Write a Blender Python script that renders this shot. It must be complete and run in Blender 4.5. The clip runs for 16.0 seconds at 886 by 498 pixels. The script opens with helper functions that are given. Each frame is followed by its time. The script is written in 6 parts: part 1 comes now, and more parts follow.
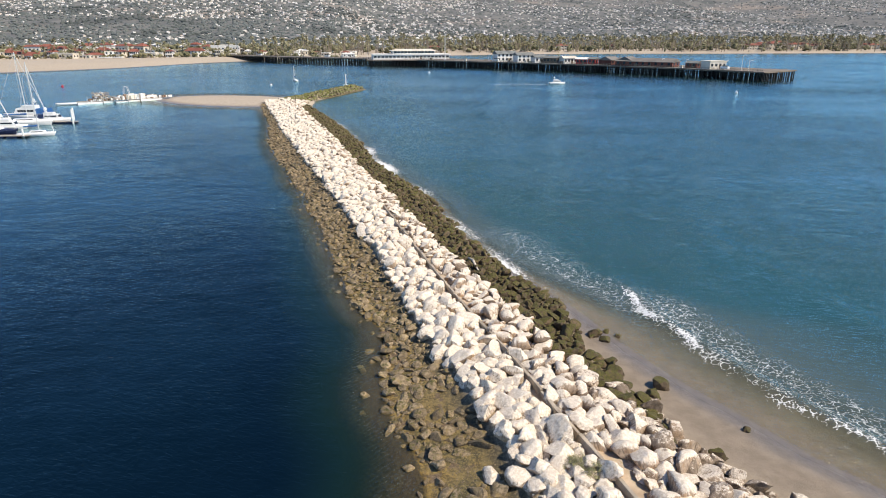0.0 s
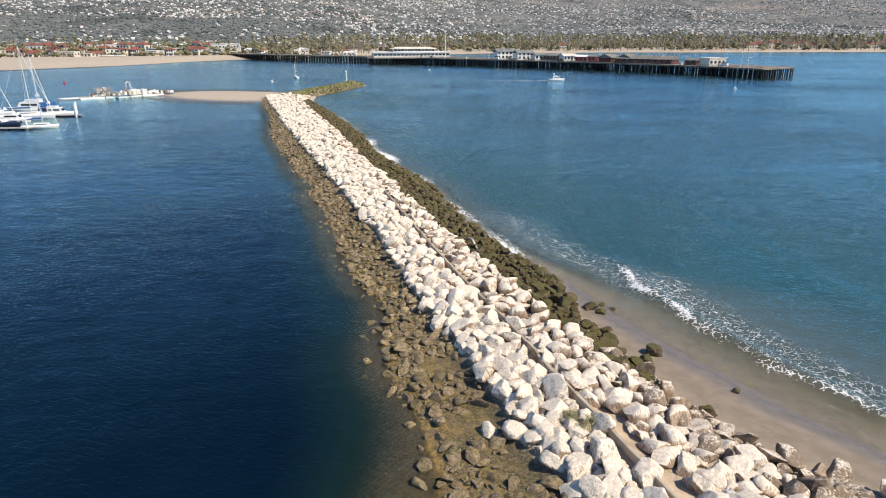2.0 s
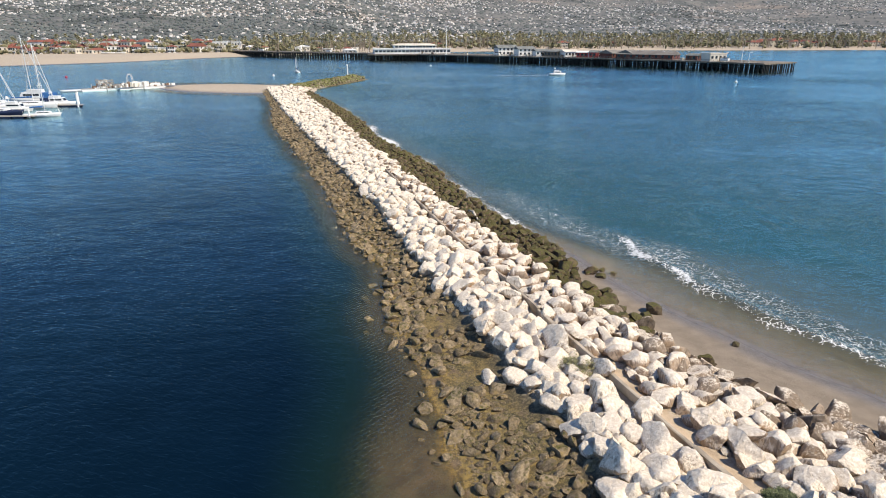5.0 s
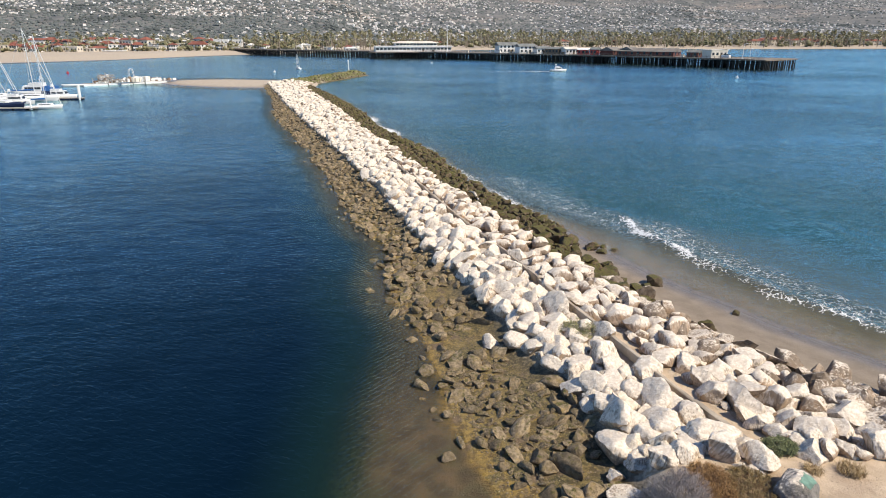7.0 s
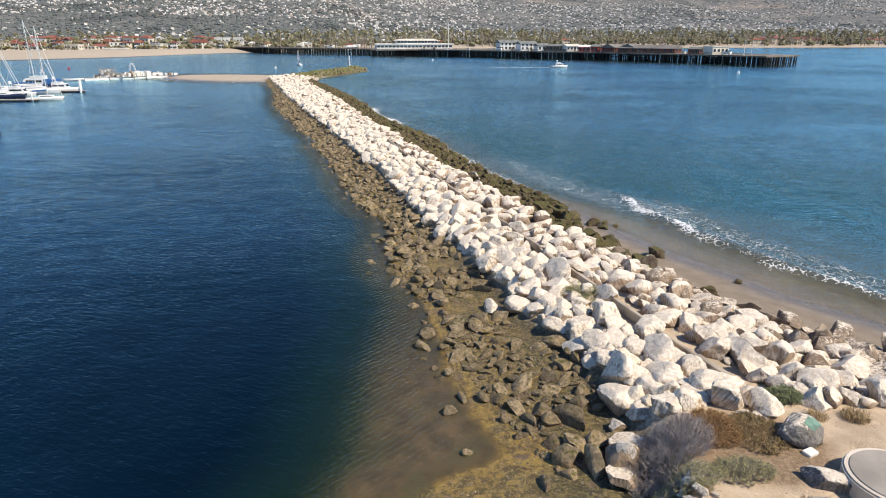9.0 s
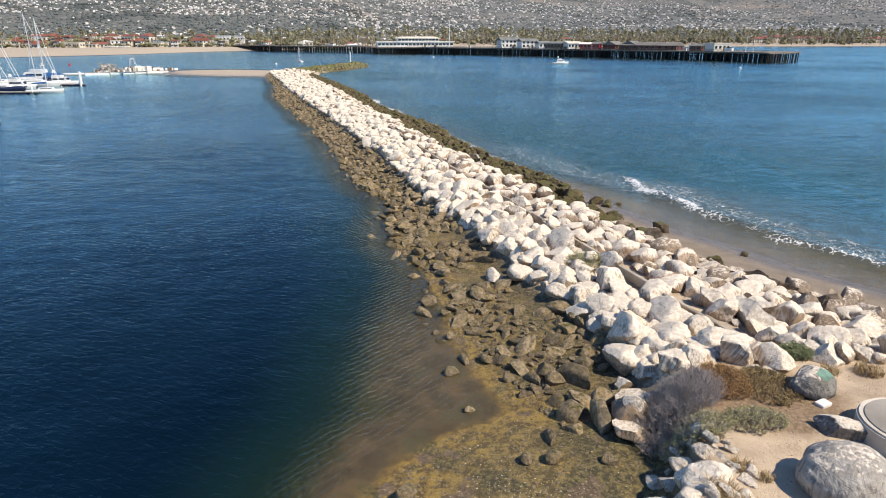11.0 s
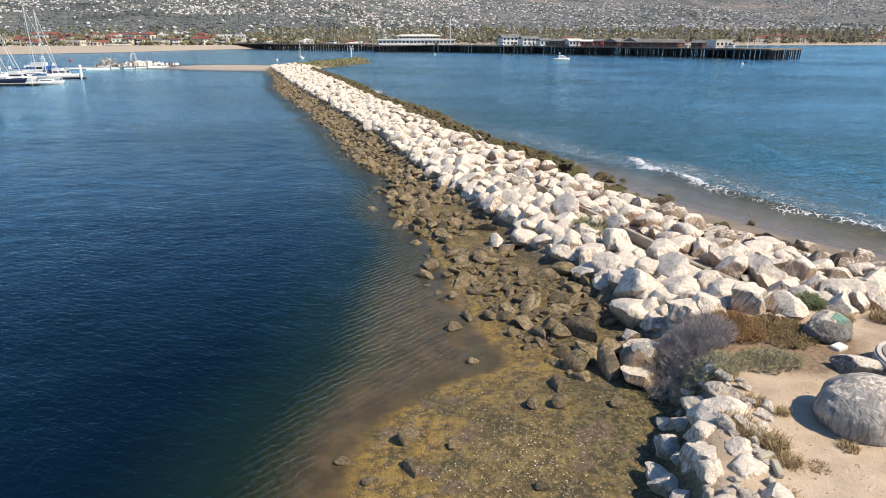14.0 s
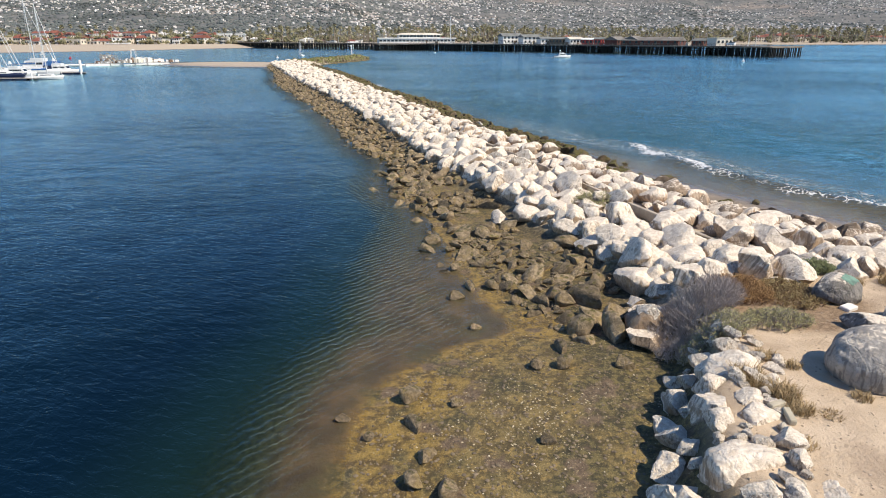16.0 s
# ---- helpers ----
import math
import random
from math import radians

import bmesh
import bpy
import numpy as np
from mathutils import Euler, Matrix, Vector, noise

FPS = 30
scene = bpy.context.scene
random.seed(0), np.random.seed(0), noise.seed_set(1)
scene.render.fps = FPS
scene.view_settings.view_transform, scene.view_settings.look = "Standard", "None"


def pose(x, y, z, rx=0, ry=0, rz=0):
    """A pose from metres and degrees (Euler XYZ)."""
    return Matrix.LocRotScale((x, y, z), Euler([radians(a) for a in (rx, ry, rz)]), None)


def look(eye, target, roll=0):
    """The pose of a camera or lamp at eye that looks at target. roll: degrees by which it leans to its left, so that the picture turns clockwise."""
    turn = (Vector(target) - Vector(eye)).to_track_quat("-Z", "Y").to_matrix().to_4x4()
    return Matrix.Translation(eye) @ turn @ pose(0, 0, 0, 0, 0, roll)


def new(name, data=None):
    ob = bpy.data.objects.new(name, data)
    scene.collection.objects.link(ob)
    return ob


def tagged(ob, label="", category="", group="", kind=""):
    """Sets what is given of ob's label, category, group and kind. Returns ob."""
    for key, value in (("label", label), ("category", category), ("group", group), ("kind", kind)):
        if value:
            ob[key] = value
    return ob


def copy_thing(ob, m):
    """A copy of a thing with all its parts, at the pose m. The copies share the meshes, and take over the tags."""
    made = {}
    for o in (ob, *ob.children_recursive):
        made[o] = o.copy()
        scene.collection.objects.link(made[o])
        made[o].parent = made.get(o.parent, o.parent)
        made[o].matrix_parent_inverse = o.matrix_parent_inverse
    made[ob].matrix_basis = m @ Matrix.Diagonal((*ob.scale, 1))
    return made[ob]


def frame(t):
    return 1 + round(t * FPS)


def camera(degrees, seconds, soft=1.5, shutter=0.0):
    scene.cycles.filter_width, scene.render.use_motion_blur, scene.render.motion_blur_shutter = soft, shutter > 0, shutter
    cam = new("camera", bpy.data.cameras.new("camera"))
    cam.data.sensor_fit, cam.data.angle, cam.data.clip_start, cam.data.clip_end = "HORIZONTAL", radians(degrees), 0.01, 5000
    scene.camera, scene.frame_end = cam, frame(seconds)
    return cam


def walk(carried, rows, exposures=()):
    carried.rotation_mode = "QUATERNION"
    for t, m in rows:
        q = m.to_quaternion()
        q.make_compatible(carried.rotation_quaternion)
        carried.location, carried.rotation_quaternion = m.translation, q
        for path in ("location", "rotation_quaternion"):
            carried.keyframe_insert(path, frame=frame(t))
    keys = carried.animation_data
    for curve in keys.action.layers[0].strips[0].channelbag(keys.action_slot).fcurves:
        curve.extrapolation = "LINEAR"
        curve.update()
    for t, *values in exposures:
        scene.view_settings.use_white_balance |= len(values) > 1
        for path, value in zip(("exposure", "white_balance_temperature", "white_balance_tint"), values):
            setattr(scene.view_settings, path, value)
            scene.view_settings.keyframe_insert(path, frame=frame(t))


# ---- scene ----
# camera: a drone that sinks and draws back a little over the root of a breakwater
cam = camera(72.0, 16.0, 1.0)
PATH = [
    (0, pose(-0.007, -0.000, 22.000, 70.676, 0, 0.006)),
    (1, pose(0.005, -0.967, 21.260, 70.677, 0, 0.012)),
    (2, pose(0.013, -1.834, 20.536, 70.679, 0, 0.028)),
    (3, pose(0.018, -2.630, 19.751, 70.682, 0, 0.052)),
    (4, pose(0.019, -2.837, 18.856, 70.687, 0, 0.083)),
    (6.5, pose(0.010, -3.456, 16.656, 70.702, 0, 0.180)),
    (8, pose(-0.005, -4.143, 15.281, 70.714, 0, 0.246)),
    (9, pose(-0.018, -4.239, 14.341, 70.723, 0, 0.290)),
    (11.5, pose(-0.064, -4.303, 12.150, 70.751, 0, 0.391)),
    (12.5, pose(-0.087, -4.328, 11.459, 70.764, 0, 0.424)),
    (13.5, pose(-0.113, -4.345, 10.947, 70.778, 0, 0.451)),
    (14.5, pose(-0.141, -4.372, 10.261, 70.792, 0, 0.471)),
    (15.5, pose(-0.172, -4.426, 9.667, 70.808, 0, 0.481)),
    (16, pose(-0.189, -4.449, 9.350, 70.817, 0, 0.483)),
]
walk(cam, PATH)

# ---- light ----
world = bpy.data.worlds.new("world")
scene.world = world
world.use_nodes = True
SUN_AZ, SUN_EL = 117.0, 50.0     # degrees clockwise from the heading (+y), and height
wn, wl = world.node_tree.nodes, world.node_tree.links
sky = wn.new("ShaderNodeTexSky")
sky.sky_type = "NISHITA"
sky.sun_disc = False
sky.sun_elevation = radians(SUN_EL)
sky.sun_rotation = radians(SUN_AZ)
sky.air_density, sky.dust_density, sky.ozone_density = 1.0, 0.0, 3.0
tint = wn.new("ShaderNodeMixRGB")      # a clear, deep blue day
tint.blend_type = "MULTIPLY"
tint.inputs[0].default_value = 1.0
tint.inputs[2].default_value = (0.685, 0.855, 1.055, 1)
wl.new(sky.outputs[0], tint.inputs[1])
wl.new(tint.outputs[0], wn["Background"].inputs[0])
wn["Background"].inputs[1].default_value = 0.112
sun = new("sun", bpy.data.lights.new("sun", "SUN"))
sun.data.energy, sun.data.angle, sun.data.color = 5.0, radians(0.53), (1.0, 0.875, 0.70)
sx, sy = math.sin(radians(SUN_AZ)) * math.cos(radians(SUN_EL)), math.cos(radians(SUN_AZ)) * math.cos(radians(SUN_EL))
sun.matrix_world = look((sx * 100, sy * 100, math.sin(radians(SUN_EL)) * 100), (0, 0, 0))
scene.view_settings.exposure = 0.27


# ---- materials ----
class Mat:
    """A small builder of node materials."""

    def __init__(self, name):
        self.m = bpy.data.materials.new(name)
        self.m.use_nodes = True
        self.t = self.m.node_tree
        self.b = self.t.nodes["Principled BSDF"]

    def n(self, kind, **kw):
        node = self.t.nodes.new("ShaderNode" + kind)
        for k, v in kw.items():
            if k in node.inputs:
                node.inputs[k].default_value = v
            elif k.startswith("i") and k[1:].isdigit():
                node.inputs[int(k[1:])].default_value = v
        return node

    def link(self, a, b):
        self.t.links.new(a, b)

    def coord(self, which="Position", scale=(1, 1, 1)):
        if which == "Position":
            src = self.n("NewGeometry").outputs["Position"]
        else:
            src = self.n("TexCoord").outputs[which]
        mp = self.n("Mapping")
        mp.inputs["Scale"].default_value = scale
        self.link(src, mp.inputs["Vector"])
        return mp.outputs[0]

    def noise(self, vec, scale, detail=4.0, rough=0.55, distortion=0.0):
        nd = self.n("TexNoise", Scale=scale, Detail=detail, Roughness=rough, Distortion=distortion)
        self.link(vec, nd.inputs["Vector"])
        return nd.outputs["Fac"]

    def voronoi(self, vec, scale, feature="F1", out="Distance"):
        nd = self.n("TexVoronoi", Scale=scale)
        nd.feature = feature
        self.link(vec, nd.inputs["Vector"])
        return nd.outputs[out]

    def ramp(self, fac, *stops):
        nd = self.n("ValToRGB")
        els = nd.color_ramp.elements
        while len(els) < len(stops):
            els.new(0.5)
        for e, (p, col) in zip(els, stops):
            e.position = p
            e.color = (col, col, col, 1) if isinstance(col, (int, float)) else (*col, 1)
        self.link(fac, nd.inputs[0])
        return nd.outputs[0]

    def mix(self, fac, a, b, mode="MIX"):
        nd = self.n("MixRGB")
        nd.blend_type = mode
        for s, v in zip(nd.inputs, (fac, a, b)):
            if isinstance(v, (int, float)):
                s.default_value = v if s == nd.inputs[0] else (v, v, v, 1)
            elif isinstance(v, tuple):
                s.default_value = (*v, 1)
            else:
                self.link(v, s)
        return nd.outputs[0]

    def math(self, op, a, b=0.0, clamp=False):
        nd = self.n("Math")
        nd.operation, nd.use_clamp = op, clamp
        for s, v in zip(nd.inputs, (a, b)):
            if isinstance(v, (int, float)):
                s.default_value = v
            else:
                self.link(v, s)
        return nd.outputs[0]

    def span(self, v, lo, hi):
        nd = self.n("MapRange")
        nd.inputs[1].default_value, nd.inputs[2].default_value = lo, hi
        nd.interpolation_type = "SMOOTHSTEP"
        self.link(v, nd.inputs[0])
        return nd.outputs[0]

    def attr(self, name):
        nd = self.n("Attribute")
        nd.attribute_name = name
        return nd.outputs["Fac"]

    def axis(self, which, source="Position"):
        nd = self.n("SeparateXYZ")
        self.link(self.n("NewGeometry").outputs[source], nd.inputs[0])
        return nd.outputs[which]

    def rnd(self):
        """A number of its own for every object and every island."""
        a = self.n("ObjectInfo").outputs["Random"]
        b = self.n("NewGeometry").outputs["Random Per Island"]
        return self.math("FRACT", self.math("ADD", a, b))

    def bump(self, height, strength=0.5, distance=0.02, normal=None):
        nd = self.n("Bump", Strength=strength, Distance=distance)
        self.link(height, nd.inputs["Height"])
        if normal is not None:
            self.link(normal, nd.inputs["Normal"])
        self.link(nd.outputs[0], self.b.inputs["Normal"])
        return nd.outputs[0]

    def done(self, color, rough=0.8, metal=0.0, spec=None):
        for key, v in (("Base Color", color), ("Roughness", rough), ("Metallic", metal)):
            if isinstance(v, (int, float)):
                self.b.inputs[key].default_value = v
            elif isinstance(v, tuple):
                self.b.inputs[key].default_value = (*v, 1)
            else:
                self.link(v, self.b.inputs[key])
        if spec is not None:
            self.b.inputs["Specular IOR Level"].default_value = spec
        return self.m


def painted(name, color, rough=0.6, dirt=0.25, scale=2.0, metal=0.0):
    """Paint or plain stuff with dirt at two scales."""
    m = Mat(name)
    p = m.coord("Position")
    big, fine = m.noise(p, scale * 0.3, 3), m.noise(p, scale * 4, 4)
    dark = tuple(c * (1 - dirt) * 0.9 for c in color)
    col = m.mix(m.span(big, 0.35, 0.7), color, dark)
    col = m.mix(m.math("MULTIPLY", m.span(fine, 0.45, 0.75), dirt), col, tuple(c * 0.6 for c in color))
    m.bump(fine, 0.15, 0.01)
    return m.done(col, rough, metal)


def rock_material(name, light, mid, stain, guano, moss, rough=0.9, weed=((0.022, 0.022, 0.006), (0.125, 0.112, 0.022))):
    """Armour stone: a mottled body, rusty stains, dried white droppings on the upper faces and weed."""
    m = Mat(name)
    tc = m.n("TexCoord").outputs["Object"]
    r = m.rnd()
    sh = m.n("CombineXYZ")
    m.link(m.math("MULTIPLY", r, 37.0), sh.inputs[0])
    m.link(m.math("MULTIPLY", r, 19.0), sh.inputs[1])
    ad = m.n("VectorMath")
    m.link(tc, ad.inputs[0])
    m.link(sh.outputs[0], ad.inputs[1])
    p = ad.outputs[0]
    big, med, fine = m.noise(p, 0.9, 3), m.noise(p, 3.2, 5, 0.62), m.noise(p, 14, 5, 0.65)
    body = m.mix(m.span(med, 0.32, 0.68), mid, light)
    body = m.mix(m.math("MULTIPLY", m.span(m.noise(p, 1.7, 4), 0.5, 0.68), 0.75), body, stain)
    body = m.mix(m.math("MULTIPLY", m.span(fine, 0.48, 0.7), 0.4), body, tuple(c * 0.38 for c in mid))
    tone = m.mix(1.0, body, m.ramp(r, (0.0, 0.60), (0.5, 0.95), (1.0, 1.22)), "MULTIPLY")
    up = m.axis(2, "Normal")
    if guano:
        streak = m.n("Mapping")
        streak.inputs["Scale"].default_value = (7.5, 7.5, 1.1)
        m.link(p, streak.inputs["Vector"])
        runs = m.noise(streak.outputs[0], 1.0, 4, 0.6)
        cover = m.math("ADD", m.math("MULTIPLY", up, 0.78), m.math("MULTIPLY", runs, 0.95))
        cover = m.math("ADD", cover, m.math("MULTIPLY", big, 0.5))
        cover = m.math("ADD", cover, m.math("MULTIPLY", r, 0.18))
        cover = m.math("ADD", cover, m.math("MULTIPLY", m.math("SUBTRACT", fine, 0.5), 0.35))
        w = m.span(cover, 1.30 - guano, 1.50 - guano)
        white = m.mix(m.span(m.noise(p, 5.5, 5, 0.7), 0.35, 0.7), (0.60, 0.51, 0.40), (0.82, 0.75, 0.645))
        tone = m.mix(w, tone, white)
        thin = m.n("Mapping")
        thin.inputs["Scale"].default_value = (8.0, 8.0, 0.7)
        m.link(p, thin.inputs["Vector"])
        drips = m.noise(thin.outputs[0], 1.0, 3, 0.6)
        seep = m.math("MULTIPLY", m.span(drips, 0.50, 0.62), m.span(up, 0.92, 0.35))
        tone = m.mix(m.math("MULTIPLY", seep, 0.80), tone, tuple(c * 0.58 for c in mid))
        pits = m.math("MULTIPLY", m.span(m.noise(p, 9.0, 5, 0.75), 0.56, 0.66), 0.22)
        tone = m.mix(pits, tone, tuple(c * 0.75 for c in mid))
    if moss:
        g = m.math("ADD", m.math("MULTIPLY", up, 0.35), m.noise(p, 2.2, 5, 0.65))
        tone = m.mix(m.span(g, 0.92 - moss, 1.1 - moss), tone,
                     m.mix(m.span(fine, 0.35, 0.65), *weed))
    h = m.math("ADD", m.math("MULTIPLY", med, 0.7), m.math("MULTIPLY", fine, 0.28))
    ridge = m.math("ABSOLUTE", m.math("SUBTRACT", m.noise(p, 1.6, 3, 0.5, 1.2), 0.5))
    h = m.math("ADD", h, m.math("MULTIPLY", m.span(ridge, 0.0, 0.05), 0.12))
    line_ = m.n("Mapping")
    line_.inputs["Scale"].default_value = (6.0, 6.0, 0.9)
    m.link(p, line_.inputs["Vector"])
    h = m.math("ADD", h, m.math("MULTIPLY", m.noise(line_.outputs[0], 1.0, 4, 0.6), 0.7))
    m.bump(h, 0.85, 0.09)
    return m.done(tone, rough)


M_WHITE = rock_material("whitened_stone", (0.58, 0.48, 0.36), (0.42, 0.32, 0.225), (0.46, 0.28, 0.13), 0.47, 0)
M_PALE = rock_material("pale_grey_stone", (0.56, 0.50, 0.42), (0.41, 0.35, 0.285), (0.44, 0.29, 0.15), 0.52, 0)
M_TAN = rock_material("tan_stone", (0.50, 0.395, 0.295), (0.32, 0.235, 0.165), (0.40, 0.25, 0.135), 0.17, 0)
M_BROWN = rock_material("brown_stone", (0.37, 0.29, 0.215), (0.20, 0.15, 0.105), (0.27, 0.18, 0.105), -0.14, 0)
M_DARK = rock_material("tidal_stone", (0.33, 0.255, 0.160), (0.125, 0.095, 0.056), (0.25, 0.18, 0.07), 0, 0.12)
M_MOSS = rock_material("weedy_stone", (0.17, 0.12, 0.07), (0.062, 0.044, 0.026), (0.13, 0.10, 0.035), 0, 0.27)
M_LAWN = rock_material("overgrown_stone", (0.36, 0.29, 0.20), (0.22, 0.18, 0.11), (0.20, 0.20, 0.06), 0, 0.36, 0.9, ((0.05, 0.056, 0.012), (0.19, 0.19, 0.045)))
M_FLINT = rock_material("grey_boulder", (0.25, 0.235, 0.215), (0.145, 0.135, 0.125), (0.20, 0.18, 0.155), -0.06, 0)

# ---- plan of the breakwater: y, then x of its lines ----
Y_RL = ((4, 4.2), (8, 4.6), (12, 4.8), (15, 3.2), (18, 1.8), (21, 0.8), (24, 0.0), (27, -0.9), (29, -1.6), (31.4, -2.9), (34, -3.7), (36, -4.0), (38.9, -4.0), (41.4, -4.3),
        (43.8, -4.9), (45.6, -6.2), (48.9, -7.6), (54, -9.4), (58, -10.7), (69, -14.2), (73.7, -15.8), (79, -18.4), (82.5, -18.2), (85.7, -19.6), (94, -23.6), (104.6, -26.8),
        (110.6, -29.6), (131, -37.2), (142.6, -40.2), (162, -45.4), (189, -54.4), (205, -60))
Y_WL = ((12, 7.0), (15.4, 6.6), (17, 6.5), (21.9, 5.2), (24.8, 3.5), (27.7, 3.0), (31.4, 1.6), (35.3, 0.5), (38.3, -0.9), (43.8, -2.7),
        (50.8, -4.8), (58.3, -7.1), (68, -10.5), (81, -15), (105, -23.9), (140, -36.7), (210, -60.7))
Y_ST = ((12, 12.6), (15, 11.6), (17, 11), (19.2, 10.1), (21.7, 9.3), (25.8, 7.95), (28.5, 7), (31.5, 6), (35.2, 5), (41.3, 2.75),
        (47.1, 0.75), (58.7, -2.8), (73.7, -7.3), (100, -16), (140, -29.5), (200, -50))
Y_WR = ((12, 20), (18, 17.3), (22, 14.4), (25, 12.4), (28.2, 11.0), (32.1, 9.7), (34.7, 8.6), (39.4, 6.6), (44.7, 4.8), (51.5, 2.4), (59.3, -0.5),
        (71.9, -4.6), (92.3, -11.7), (127, -22.8), (190, -43.9))
Y_RR = ((12, 25), (18, 22), (22, 18), (25, 15.6), (28.4, 13.6), (31.6, 13.0), (34, 11.6), (38, 10.9), (42, 10.5), (46, 10.2), (49, 9.4), (53, 7.1), (60, 4.6), (65, 3.0),
        (70, 1.2), (77, -0.4), (82, -1.5), (92, -5.4), (100, -8.9), (109, -12.3), (130, -17.8), (151, -24.4), (185, -37), (205, -45))
Y_FLAT = ((-30, -4), (4, -2.6), (8, -2.4), (8.9, -2.3), (10.2, -2.05), (11.1, -1.65), (11.9, -0.9), (13, 0.15), (13.4, 0.9), (13.7, 1.7), (14.5, 2.3), (15.3, 1.8), (17, 1.2),
          (18.2, 0.9), (20.4, 0.1), (24, -0.5), (27, -1.2), (29, -1.9), (31.4, -3.1), (34, -3.9), (36, -4.2), (38.9, -4.2), (41.4, -4.5), (43.8, -5.1), (45.6, -6.4), (48.9, -7.8),
          (54, -9.6), (58, -10.9), (69, -14.4), (73.7, -16), (79, -18.6), (82.5, -18.4), (85.7, -19.8), (94, -23.8), (104.6, -27), (110.6, -29.8), (131, -37.4), (142.6, -40.4),
          (162, -45.6), (189, -54.6), (205, -60.2))
Y_SHELF = ((-30, -4.6), (4, -3.4), (9, -3.5), (14, -3.1), (18, -2.9), (24, -3.0), (30, -3.4), (36, -4.6))
Y_BEACH = ((-30, 60), (0, 42), (10, 34), (20, 27), (24.7, 23.3), (28, 20.6), (32.8, 18.0), (36.7, 15.6), (42, 13.2), (46, 11.9), (51, 9.6), (55, 7.4),
           (60, 5.0), (65, 3.4), (70, 1.6), (77, 0.0), (82, -1.1), (92, -5.0), (100, -8.5), (109, -11.9), (130, -17.4), (151, -24.0), (185, -36.6), (205, -44.6))
Y_WALL = ((-30, 1.0), (4, 3.6), (6.2, 4.1), (7.6, 4.5), (8.9, 5.2), (9.7, 5.6), (11.5, 6.2), (13, 6.5), (16, 7.0))


def line(table, y):
    a = np.array(table, dtype=float)
    return np.interp(y, a[:, 0], a[:, 1])


def smooth(v, lo, hi):
    t = np.clip((np.asarray(v, dtype=float) - lo) / (hi - lo), 0, 1)
    return t * t * (3 - 2 * t)


def wobble(x, y, size, seed=0):
    """A cheap smooth noise on arrays, from -1 to 1."""
    r = np.random.RandomState(seed)
    out = np.zeros_like(np.asarray(x, dtype=float) + np.asarray(y, dtype=float))
    for k in range(7):
        a, ph, f = r.uniform(0, 6.283), r.uniform(0, 6.283), (1 + k * 0.45) * 2 / size
        out = out + np.sin((x * np.cos(a) + y * np.sin(a)) * f + ph + 1.3 * np.sin((x * np.sin(a) - y * np.cos(a)) * f * 0.7 + ph * 2)) / (1 + k * 0.6)
    return out / 3.2


def tip_axis(x, y):
    """Place along and beside the dogleg at the breakwater's end."""
    ax, ay, bx, by = -53.0, 208.0, -38.5, 268.0
    L = math.hypot(bx - ax, by - ay)
    u, v = (bx - ax) / L, (by - ay) / L
    return ((x - ax) * u + (y - ay) * v) / L, (x - ax) * v - (y - ay) * u


